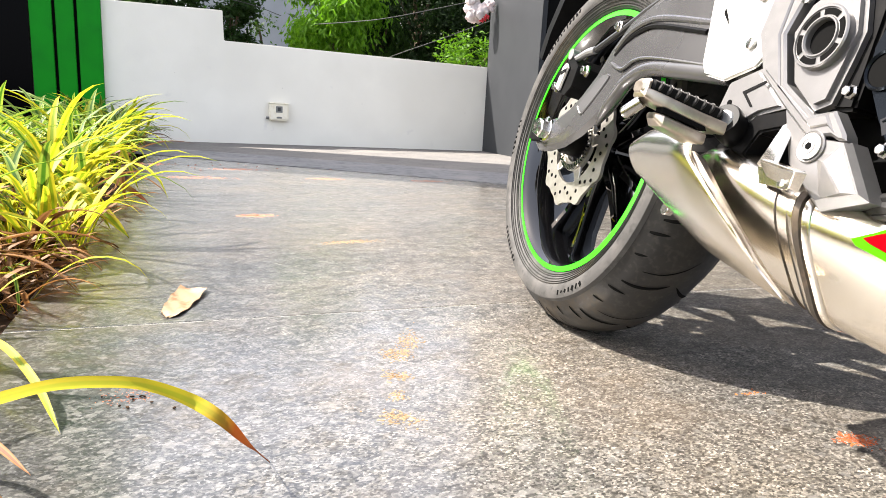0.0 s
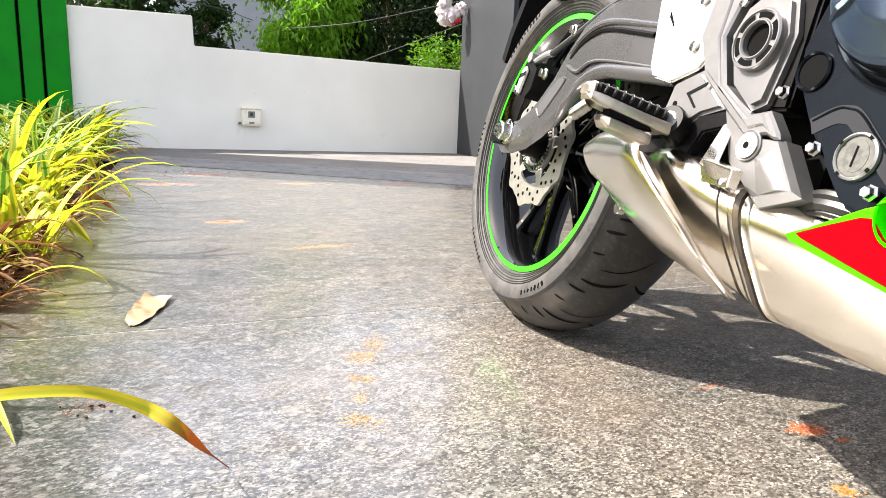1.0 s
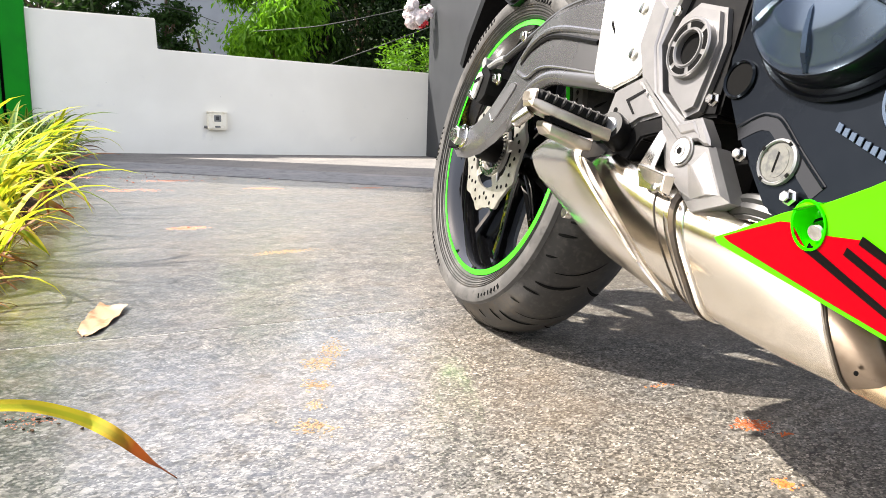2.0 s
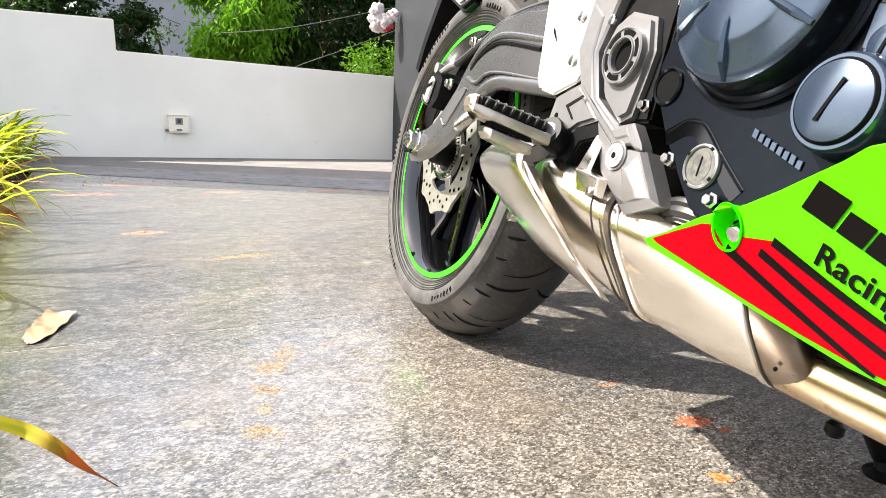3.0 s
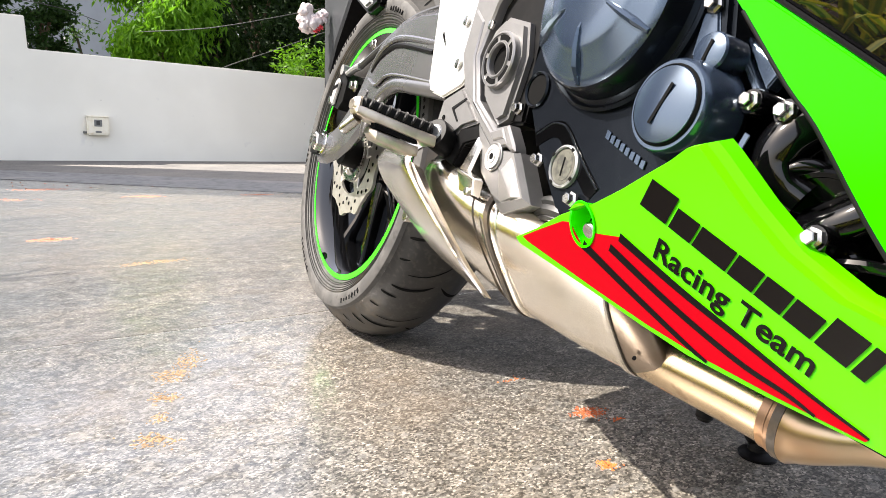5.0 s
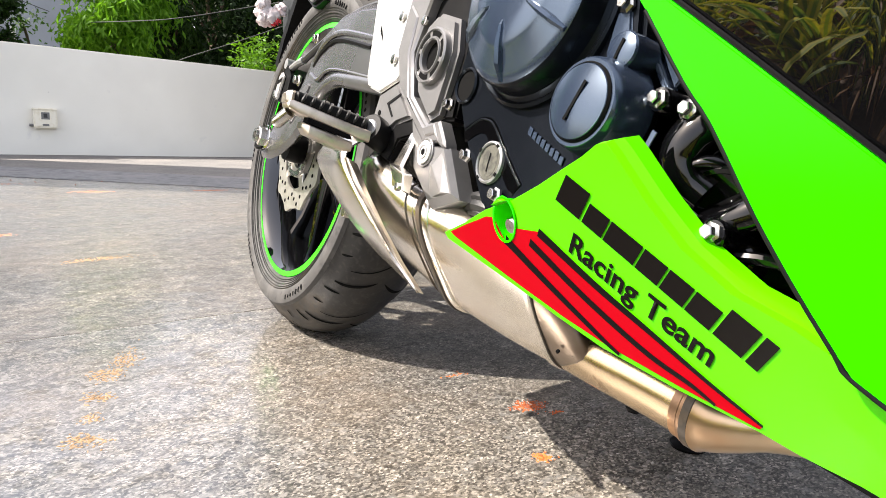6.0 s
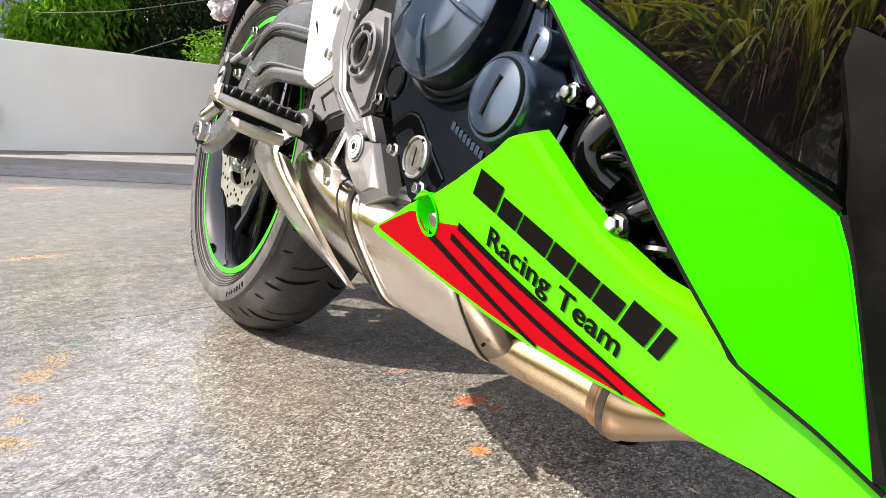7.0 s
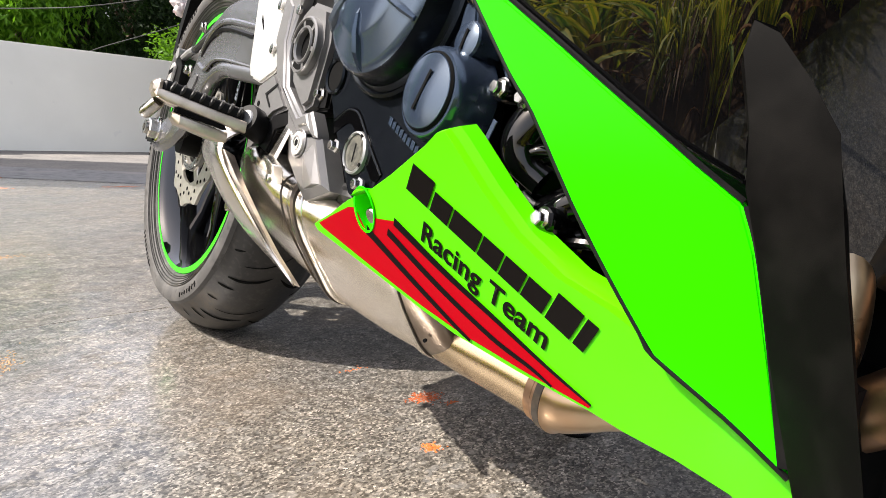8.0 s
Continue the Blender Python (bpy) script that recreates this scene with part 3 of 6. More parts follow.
for k in range(48):
    a = k * math.tau / 48
    m = Matrix.Translation(AXLE) @ Matrix.Rotation(a, 4, "Y") @ Matrix.Translation((0, -0.0765, 0.044))
    bmesh.ops.create_cube(tone, size=1, matrix=m @ Matrix.Diagonal((0.0028, 0.003, 0.009, 1)))
part("sensor_ring", tone, CHROME, rotor_ob, "toothed bright sensor ring")
part("axle_spacer", turned([(0.024, -0.10), (0.026, -0.08), (0.026, -0.05)], AXLE, (0, 1, 0), 28), DULLBLACK, bike)


# swingarm
def arm_section(b, t, y0=-0.136, y1=-0.106, c=0.010):
    (bx, bz), (tx, tz) = b, t
    v = Vector((tx - bx, 0, tz - bz))
    k = c / v.length
    at = lambda f, y: (bx + (tx - bx) * f, y, bz + (tz - bz) * f)
    return [at(0, y0 + c * 0.6), at(k * 0.9, y0), at(0.5, y0 - 0.001), at(1 - k * 1.6, y0), at(1 - k * 0.5, y0 + c * 0.8), at(1, y0 + c * 2.0), at(1, y1), at(0.36, y1)]


stations = [((-0.034, 0.292), (-0.034, 0.330)), ((-0.016, 0.283), (-0.012, 0.340)), ((0.030, 0.284), (0.020, 0.345)), ((0.077, 0.294), (0.058, 0.361)), ((0.125, 0.314), (0.090, 0.385)), ((0.161, 0.338), (0.122, 0.415)), ((0.190, 0.366), (0.148, 0.452)),
            ((0.215, 0.389), (0.180, 0.484)), ((0.259, 0.402), (0.228, 0.503)), ((0.322, 0.397), (0.300, 0.508)), ((0.42, 0.386), (0.41, 0.498)), ((0.53, 0.375), (0.53, 0.46))]
swing = part("swingarm", loft([arm_section(b, t) for b, t in stations]), SWINGPAINT, bike, "grey painted gull-shaped swingarm", sharp=0.55)
part("flange", tube([(0.150, -0.126, 0.334), (0.168, -0.129, 0.349), (0.190, -0.131, 0.370), (0.215, -0.131, 0.393), (0.259, -0.131, 0.406), (0.322, -0.131, 0.401), (0.42, -0.130, 0.390)], lambda f: 0.004 + 0.0065 * min(1, 4 * f), 14), SWINGPAINT, swing)
part("rib", tube([(0.166, -0.1375, 0.417), (0.199, -0.1385, 0.4075), (0.229, -0.139, 0.4175), (0.272, -0.1385, 0.4174), (0.381, -0.137, 0.402)], lambda f: 0.0030 * (1 - 0.4 * f), 8), SWINGPAINT, swing)
part("rib", tube([(0.163, -0.132, 0.437), (0.188, -0.134, 0.456), (0.228, -0.1355, 0.468), (0.275, -0.1355, 0.467), (0.366, -0.1345, 0.451)], lambda f: 0.0062 * (1 - 0.3 * f), 10), SWINGPAINT, swing)
part("rib_line", tube([(0.167, -0.1350, 0.4290), (0.191, -0.1365, 0.4465), (0.231, -0.1375, 0.4585), (0.273, -0.1375, 0.4570), (0.364, -0.137, 0.4400)], 0.0034, 6), DULLBLACK, swing)
pocket = [(0.0974, 0.3560), (0.1060, 0.3690), (0.1481, 0.4018), (0.1620, 0.4022), (0.1665, 0.3950), (0.1193, 0.3480), (0.1060, 0.3490)]
# Proud plate, not sunken: the pocket's shade is in its darker grey.
part("recess", plate([(x, -0.1368, z) for x, z in pocket], (0, -0.0006, 0), 0.0002, 1), POCKET, swing, "pocket in the arm, its shade painted as darker grey")
part("recess_rim", tube([(x, -0.1372, z) for x, z in pocket[3:] + pocket[:1]], 0.0016, 8, 4), SWINGPAINT, swing)
part("cross_body", loft([[(x, -0.10, z0), (x, 0.10, z0), (x, 0.12, (z0 + z1) / 2), (x, 0.10, z1), (x, -0.10, z1)] for x, z0, z1 in ((0.345, 0.40, 0.490), (0.42, 0.388, 0.495), (0.53, 0.375, 0.46))]), SWINGPAINT, swing)
part("left_arm", loft([[(x, y, z) for x, y, z in ((bx, 0.10, bz), (bx, 0.13, bz), (tx, 0.13, tz), (tx, 0.10, tz))] for (bx, bz), (tx, tz) in stations[:-1]]), SWINGPAINT, swing)
part("adjuster_block", box(-0.045, 0.004, -0.142, -0.134, 0.296, 0.336, 0.003), DULLBLACK, swing)
part("axle_washer", turned([(0.021, 0), (0.021, 0.003), (0.019, 0.004)], (0.006, -0.136, 0.318), RIGHT, 28), CHROME, swing)
part("axle_nut", turned([(0.0165, 0), (0.0165, 0.011), (0.014, 0.013)], (0.006, -0.140, 0.318), RIGHT, 6), BOLTMETAL, swing, "bright castellated axle nut")
part("axle_end", ring([(0.011, 0.0), (0.011, 0.018), (0.0065, 0.018), (0.0065, 0.0)], (0.006, -0.140, 0.318), RIGHT, 20), BOLTMETAL, swing)
part("adjuster_bolt", tube([(-0.034, -0.115, 0.313), (-0.056, -0.115, 0.311)], 0.004, 8, 2), BOLTMETAL, swing)
bolt((0.158, -0.136, 0.470), 0.006, 0.007, swing)

# rear caliper
cal = part("brake_caliper", loft([[(x - 0.004 * k, y, z) for x, z in ((-0.022, 0.386), (0.012, 0.378), (0.030, 0.392), (0.036, 0.425), (0.010, 0.442), (-0.006, 0.436))] for k, y in enumerate((-0.126, -0.120, -0.062))]), DULLBLACK, bike, "black rear brake caliper")
part("caliper_face", plate([(-0.020, -0.1268, 0.390), (-0.002, -0.1268, 0.384), (0.012, -0.1268, 0.424), (0.000, -0.1268, 0.432), (-0.010, -0.1268, 0.424)], (0, -0.005, 0), 0.002), SILVER, cal, "silver grey caliper face")
for k in range(5):
    part("emblem_bar", box(-0.012 + k * 0.0045, -0.0095 + k * 0.0045, -0.1325, -0.1318, 0.410 + k * 0.001, 0.417 + k * 0.001), DULLBLACK, cal)
bolt((-0.036, -0.118, 0.395), 0.007, 0.010, cal)
bolt((0.052, -0.116, 0.418), 0.007, 0.010, cal)
part("slide_pin", tube([(-0.055, -0.112, 0.396), (-0.020, -0.112, 0.402)], 0.0065, 10, 2), BOLTMETAL, cal)
part("hose_union", tube([(0.010, -0.120, 0.438), (0.045, -0.120, 0.447), (0.075, -0.122, 0.448)], 0.006, 10, 3), CASTGREY, cal)
part("banjo", turned([(0.009, 0), (0.009, 0.014)], (0.002, -0.114, 0.446), RIGHT, 14), CASTGREY, cal)
part("brake_hose", tube([(0.075, -0.122, 0.448), (0.13, -0.115, 0.475), (0.20, -0.10, 0.515), (0.32, -0.09, 0.525)], 0.005, 8), HOSE, bike, "black rubber brake hose")

# heel guard, frame cover and footpeg bracket
guard = part("heel_guard", plate([(0.352, -0.140, 0.530), (0.376, -0.141, 0.402), (0.386, -0.142, 0.390), (0.425, -0.144, 0.381), (0.47, -0.147, 0.392), (0.50, -0.146, 0.43), (0.50, -0.140, 0.53)], (0, 0.005, 0), 0.0022), SILVER, bike, "pale satin aluminium heel guard")
bolt((0.455, -0.1465, 0.416), 0.0055, 0.0035, guard, flange=False)
bolt((0.450, -0.1445, 0.464), 0.0055, 0.0035, guard, flange=False)
part("guard_slot", plate([(0.392, -0.1425, 0.461), (0.402, -0.1425, 0.448), (0.405, -0.143, 0.442), (0.392, -0.1425, 0.455)], (0, -0.0006, 0)), GROOVE, guard)


def xz(points, y):
    return [(x, y(x, z) if callable(y) else y, z) for x, z in points]


cover = part("frame_cover", chamfered(xz([(0.505, 0.545), (0.478, 0.500), (0.4665, 0.4233), (0.4874, 0.3829), (0.530, 0.350), (0.565, 0.3252), (0.5866, 0.329), (0.596, 0.3248), (0.6033, 0.3252), (0.6007, 0.3305), (0.5841, 0.3494), (0.5625, 0.3459), (0.5208, 0.3737), (0.5013, 0.4201), (0.519, 0.470), (0.548, 0.500), (0.56, 0.545)], -0.1515), (0, 0.014, 0), 0.0022), GREYCOVER, bike, "matt grey cast frame cover")
part("band_ridge", chamfered(xz([(0.481, 0.470), (0.476, 0.4233), (0.4925, 0.386), (0.566, 0.3335), (0.582, 0.3365), (0.5905, 0.331), (0.579, 0.346), (0.560, 0.3425), (0.5165, 0.3712), (0.4965, 0.419), (0.500, 0.455)], -0.1535), (0, 0.004, 0), 0.0015), GREYCOVER, cover)
part("cover_panel", chamfered(xz([(0.5065, 0.4202), (0.5248, 0.3756), (0.5572, 0.3498), (0.5729, 0.356), (0.580, 0.3903), (0.584, 0.4149), (0.575, 0.446), (0.538, 0.456), (0.520, 0.446)], -0.1500), (0, 0.022, 0), 0.0045, 2), GREYCOVER, cover)
part("cover_back", plate(xz([(0.500, 0.540), (0.475, 0.421), (0.535, 0.352), (0.590, 0.352), (0.592, 0.44), (0.60, 0.54)], -0.140), (0, 0.030, 0), 0.003), DULLBLACK, cover)
part("cover_foot", loft([xz([(0.5289, 0.3511), (0.551, 0.3015), (0.5943, 0.2676), (0.6368, 0.2807), (0.6043, 0.3252), (0.5924, 0.3256), (0.5638, 0.3280)], -0.128),
                         xz([(0.5289, 0.3511), (0.551, 0.3015), (0.5943, 0.2676), (0.6368, 0.2807), (0.6043, 0.3252), (0.5924, 0.3256), (0.5638, 0.3280)], -0.1445),
                         xz([(0.5309, 0.3495), (0.5535, 0.3030), (0.5920, 0.2755), (0.6300, 0.2850), (0.6020, 0.3235), (0.5918, 0.3242), (0.5640, 0.3262)], -0.1505)]), GREYCOVER, cover, sharp=0.2)
part("foot_crease", loft([xz([(0.580, 0.310), (0.602, 0.322), (0.629, 0.2855), (0.594, 0.277)], -0.1500), xz([(0.5895, 0.3065), (0.5915, 0.307), (0.616, 0.2845), (0.614, 0.283)], -0.1530)]), GREYCOVER, cover, sharp=0.2)
part("pivot_ring", ring([(0.0275, 0.0), (0.0275, 0.010), (0.0262, 0.0115), (0.0250, 0.0115), (0.0245, 0.0100), (0.0178, 0.0100), (0.0172, 0.0118), (0.0160, 0.0118), (0.0150, 0.0100), (0.0150, -0.012)], (0.549, -0.146, 0.411), RIGHT, 56), GREYCOVER, cover, "round grey pivot cover with slots", sharp=0.3)
slot = finish("ring_slot", loft([[(math.sin(a) * r, 0, math.cos(a) * r) for r in (0.0186, 0.0238)] for a in [radians(v) for v in range(-24, 25, 4)]], closed=False, caps=False), GROOVE)
for k in range(6):
    part("ring_slot", slot, None, cover, m=Matrix.Translation((0.549, -0.1564, 0.411)) @ Matrix.Rotation(k * math.tau / 6 + 0.25, 4, "Y"))
disc_at((0.549, -0.1495, 0.411), 0.0150, 0.0012, GROOVE, "pivot_bore", cover, seg=40)
bolt((0.517, -0.1515, 0.449), 0.005, 0.003, cover, flange=False)
part("cover_washer", ring([(0.0140, 0), (0.0140, 0.0015), (0.0132, 0.0022), (0.0118, 0.0015), (0.0118, 0)], (0.572, -0.1505, 0.3185), RIGHT, 32), GREYCOVER, cover)
bolt((0.572, -0.1500, 0.3185), 0.0112, 0.0042, cover, SILVER, flange=False)
part("bolt_ring", ring([(0.0068, 0), (0.0068, 0.0007), (0.0058, 0.0007), (0.0058, 0)], (0.572, -0.1541, 0.3185), RIGHT, 24), CASTGREY, cover)
disc_at((0.572, -0.1541, 0.3185), 0.0034, 0.0005, GROOVE, "hex_socket", cover, seg=6)

bracket = part("footpeg_bracket", chamfered(xz([(0.4449, 0.3774), (0.4830, 0.3895), (0.4960, 0.3783), (0.5294, 0.3516), (0.4986, 0.3452), (0.4852, 0.3380), (0.4773, 0.3239), (0.4640, 0.3225), (0.4440, 0.3290), (0.4350, 0.3428), (0.4400, 0.3574)], -0.152), (0, 0.018, 0), 0.0035, 2), GREYCOVER, bike, "matt grey cast footpeg bracket")
# Black plate laid on top paints the shade of the bracket's recess.
part("bracket_recess", plate(xz([(0.470, 0.3665), (0.4975, 0.3765), (0.500, 0.3745), (0.4760, 0.3650), (0.4895, 0.3525), (0.4870, 0.3515)], -0.1522), (0, -0.0006, 0)), DULLBLACK, bracket)
disc_at((0.4560, -0.1522, 0.3560), 0.0030, 0.0008, GROOVE, "bolt_hole", bracket, seg=12)
part("peg_clevis", plate(xz([(0.4938, 0.3462), (0.5312, 0.3500), (0.5369, 0.335), (0.505, 0.3287), (0.4923, 0.3063), (0.4593, 0.2990), (0.4465, 0.3107), (0.4640, 0.3240), (0.4760, 0.3250)], -0.149), (0, 0.022, 0), 0.002), DULLBLACK, bracket)
part("pivot_boss", turned([(0.0165, -0.016), (0.0165, 0.010), (0.0150, 0.0125), (0.0125, 0.0125)], (0.4745, -0.160, 0.3325), (0.35, -0.90, 0.25), 28), DULLBLACK, bracket)
disc_at((0.4745, -0.160, 0.3325), 0.0118, 0.0138, CASTGREY, "pivot_pin", bracket, "bright pivot pin", axis=(0.35, -0.90, 0.25), seg=28, chamfer=0.3)


def peg_ring(y, x0, x1, z0, z1, r):
    """A rounded cross-section of the peg at y."""
    pts = []
    for cx, cz, a0 in ((x1 - r, z1 - r, 0), (x0 + r, z1 - r, 90), (x0 + r, z0 + r, 180), (x1 - r, z0 + r, 270)):
        for k in range(4):
            a = radians(a0 + k * 30)
            pts.append((cx + r * math.cos(a), y, cz + r * math.sin(a)))
    return pts


peg = part("footpeg", loft([peg_ring(*r) for r in ((-0.2590, 0.456, 0.470, 0.337, 0.3420, 0.0022), (-0.2570, 0.453, 0.474, 0.334, 0.3430, 0.0025), (-0.2480, 0.452, 0.478, 0.3305, 0.3420, 0.0025), (-0.2000, 0.453, 0.483, 0.3235, 0.3350, 0.0025), (-0.1720, 0.456, 0.488, 0.3195, 0.3315, 0.0025))]), TANMETAL, bike, "folding footpeg of weathered aluminium")
part("tip_plate", loft([peg_ring(*r) for r in ((-0.2605, 0.456, 0.470, 0.339, 0.3480, 0.003), (-0.2560, 0.453, 0.474, 0.336, 0.3520, 0.004), (-0.2530, 0.454, 0.473, 0.338, 0.3525, 0.004))]), TANMETAL, peg)
rub = part("peg_rubber", loft([peg_ring(*r) for r in ((-0.2530, 0.455, 0.472, 0.3405, 0.3510, 0.004), (-0.2500, 0.453, 0.4755, 0.3395, 0.3525, 0.005), (-0.2100, 0.455, 0.4805, 0.3340, 0.3480, 0.005), (-0.1780, 0.457, 0.4845, 0.3295, 0.3440, 0.005), (-0.1740, 0.460, 0.4810, 0.331, 0.3415, 0.004))]), DULLBLACK, peg, "black ribbed rubber pad")
rib = finish("rubber_rib", tube([(-0.020, 0.005, -0.001), (-0.009, 0.003, 0.0), (-0.0035, 0.001, -0.0015), (-0.0008, -0.001, -0.005), (-0.0008, -0.003, -0.0095)], lambda f: 0.0019 * min(1, 8 * f + 0.2, 5 * (1 - f) + 0.3), 8, 4), RUBBER)
for k in range(8):
    y = -0.2435 + k * 0.0092
    part("rubber_rib", rib, None, rub, m=Matrix.Translation((0.4763 + (y + 0.2500) * 0.125, y, 0.3522 - (y + 0.2500) * 0.116)))
part("feeler_bolt", turned([(0.0065, 0), (0.0065, 0.018), (0.0048, 0.021)], (0.462, -0.252, 0.331), (-0.60, -0.40, -0.70), 14), BOLTMETAL, peg)
part("peg_slot", plate([(0.4795, -0.238, 0.3290), (0.4840, -0.192, 0.3225), (0.4850, -0.190, 0.3185), (0.4800, -0.238, 0.3240)], (-0.012, 0, 0)), GROOVE, peg)
part("peg_underplate", loft([peg_ring(*r) for r in ((-0.2400, 0.458, 0.472, 0.318, 0.3240, 0.0025), (-0.2340, 0.455, 0.479, 0.312, 0.3235, 0.003), (-0.1960, 0.456, 0.485, 0.305, 0.3170, 0.003), (-0.1880, 0.460, 0.484, 0.306, 0.3165, 0.003))]), TANMETAL, peg, "cast plate under the peg")


# muffler of brushed steel under the peg: rows of x, outer top corner, outer lower corner
BODY = np.array([(0.352, -0.140, 0.292, -0.118, 0.255), (0.40, -0.162, 0.304, -0.112, 0.232), (0.46, -0.193, 0.316, -0.108, 0.212), (0.52, -0.190, 0.302, -0.098, 0.193),
                 (0.575, -0.174, 0.280, -0.088, 0.176), (0.66, -0.164, 0.272, -0.078, 0.165), (0.717, -0.149, 0.254, -0.070, 0.161), (0.78, -0.120, 0.225, -0.060, 0.158)])


FAIRED = np.array([np.array([np.interp(x, BODY[:, 0], BODY[:, k]) for k in range(5)]) for x in np.linspace(0.352, 0.78, 60)])
for _ in range(14):
    FAIRED[1:-1, 1:] = (FAIRED[:-2, 1:] + FAIRED[2:, 1:] + 2 * FAIRED[1:-1, 1:]) / 4


def muffler_ring(x, out=0.0, size=1.0, skew=0.0):
    """A section of the can at x: a broad round shoulder above, a tight round below; out: metres proud of the can; size: shrunk about its middle."""
    ty, tz, by, bz = (float(np.interp(x, FAIRED[:, 0], FAIRED[:, k])) for k in (1, 2, 3, 4))
    o, u = Vector((x, ty - out * 1.2, tz + out * 1.2)), Vector((x, by - out, bz - out))
    corners = [o, u, Vector((x - 0.01, by + 0.075, bz - 0.004 - out)), Vector((x - 0.01, ty + 0.085, tz + 0.008 + out))]
    mid = sum(corners, Vector()) / 4
    corners = [mid + (p - mid) * size for p in corners]
    outline = []
    for k, p in enumerate(corners):
        a, b = corners[k - 1] - p, corners[(k + 1) % 4] - p
        ra, rb = ((0.064, 0.085), (0.022, 0.016), (0.012, 0.012), (0.012, 0.012))[k]
        da, db = a.normalized() * ra * size, b.normalized() * rb * size
        for f in [j / 9 for j in range(10)]:
            q = p + da * (1 - f) ** 2 + db * f ** 2
            outline.append(q + Vector((skew * (mid.z - q.z), 0, 0)))
    return outline


def can(rows):
    return loft([muffler_ring(*r) for r in rows])


muffler = part("muffler", can([(x, 0.0) for x in (0.395, 0.42, 0.45, 0.48, 0.51, 0.54, 0.575, 0.61, 0.66, 0.69, 0.716)]), STEEL, bike, "brushed stainless steel muffler with a welded clamp band", sharp=1.2)
part("end_cap", can([(0.716, -0.0005), (0.726, -0.0005), (0.736, -0.001, 0.98, 0.05), (0.744, -0.001, 0.93, 0.10), (0.750, -0.001, 0.85, 0.15), (0.754, -0.001, 0.72, 0.18), (0.755, -0.001, 0.40, 0.18)]), ENDSTEEL, muffler, "taupe rounded end cap", sharp=1.2)
part("end_seam", can([(0.7125, 0.0002), (0.7135, 0.0016), (0.7175, 0.0016), (0.7185, 0.0002)]), STEEL, muffler)
part("end_seam", can([(0.7190, 0.0), (0.7195, 0.0008), (0.7205, 0.0008), (0.7210, 0.0)]), BURNT, muffler, "thin dark seam line")
for p in ((0.736, -0.086, 0.180),):
    disc_at(p, 0.0016, 0.003, GROOVE, "cap_hole", muffler, axis=(0.6, -0.8, -0.1), seg=10)
part("clamp_band", can([(0.5665, 0.0003), (0.5680, 0.0022), (0.5740, 0.0026), (0.5755, 0.0006)]), STEEL, muffler, "raised steel clamp band", sharp=0.9)
part("clamp_band", can([(0.5825, 0.0006), (0.5835, 0.0024), (0.5885, 0.0018), (0.5900, 0.0003)]), STEEL, muffler, "raised steel clamp band", sharp=0.9)
part("seal_ring", can([(0.5745, 0.0008), (0.5760, 0.0036), (0.5815, 0.0036), (0.5830, 0.0008)]), BURNT, muffler, "dark scorched sealing ring")
part("band_seam", can([(0.5535, 0.0), (0.5540, 0.0009), (0.5550, 0.0009), (0.5555, 0.0)]), BURNT, muffler, "thin dark seam line")

# heat shield over the rear of the muffler
def fair(rows, steps):
    """A grid of rows made finer both ways along smooth curves."""
    rows = [smooth_path(r, steps) for r in rows]
    return [list(r) for r in zip(*[smooth_path(c, steps) for c in zip(*rows)])]


shield = part("heat_shield", loft(fair([
    [(0.306, -0.132, 0.322), (0.338, -0.142, 0.330), (0.382, -0.150, 0.333), (0.424, -0.158, 0.331), (0.440, -0.160, 0.327), (0.446, -0.158, 0.324)],
    [(0.300, -0.148, 0.308), (0.335, -0.158, 0.314), (0.383, -0.169, 0.315), (0.428, -0.179, 0.313), (0.447, -0.181, 0.310), (0.456, -0.179, 0.307)],
    [(0.301, -0.150, 0.295), (0.340, -0.159, 0.296), (0.390, -0.171, 0.294), (0.435, -0.181, 0.292), (0.463, -0.183, 0.290), (0.474, -0.180, 0.285)],
    [(0.315, -0.142, 0.275), (0.362, -0.149, 0.264), (0.410, -0.158, 0.256), (0.462, -0.166, 0.250), (0.508, -0.168, 0.248), (0.522, -0.164, 0.242)],
    [(0.340, -0.134, 0.264), (0.385, -0.137, 0.244), (0.438, -0.141, 0.228), (0.490, -0.145, 0.220), (0.538, -0.149, 0.216), (0.550, -0.147, 0.212)],
    [(0.372, -0.126, 0.248), (0.404, -0.126, 0.231), (0.458, -0.126, 0.211), (0.515, -0.126, 0.199), (0.566, -0.129, 0.190), (0.582, -0.131, 0.187)],
], 4), closed=False, caps=False), STEEL, bike, "folded brushed steel heat shield", sharp=1.2)
mod = shield.modifiers.new("thick", "SOLIDIFY")
mod.thickness, mod.offset = 0.0025, -1
part("shield_fold", loft([[(0.455, -0.1845, 0.301), (0.466, -0.182, 0.300), (0.470, -0.172, 0.296)], [(0.482, -0.179, 0.279), (0.494, -0.174, 0.274), (0.497, -0.166, 0.270)], [(0.514, -0.1655, 0.248), (0.526, -0.161, 0.243), (0.529, -0.154, 0.238)], [(0.543, -0.150, 0.218), (0.554, -0.147, 0.213), (0.557, -0.141, 0.210)], [(0.572, -0.1325, 0.191), (0.584, -0.133, 0.187), (0.586, -0.128, 0.186)]], closed=False, caps=False), TANMETAL, shield, "dull folded edge")
bolt((0.385, -0.132, 0.239), 0.007, 0.008, shield, flange=False)
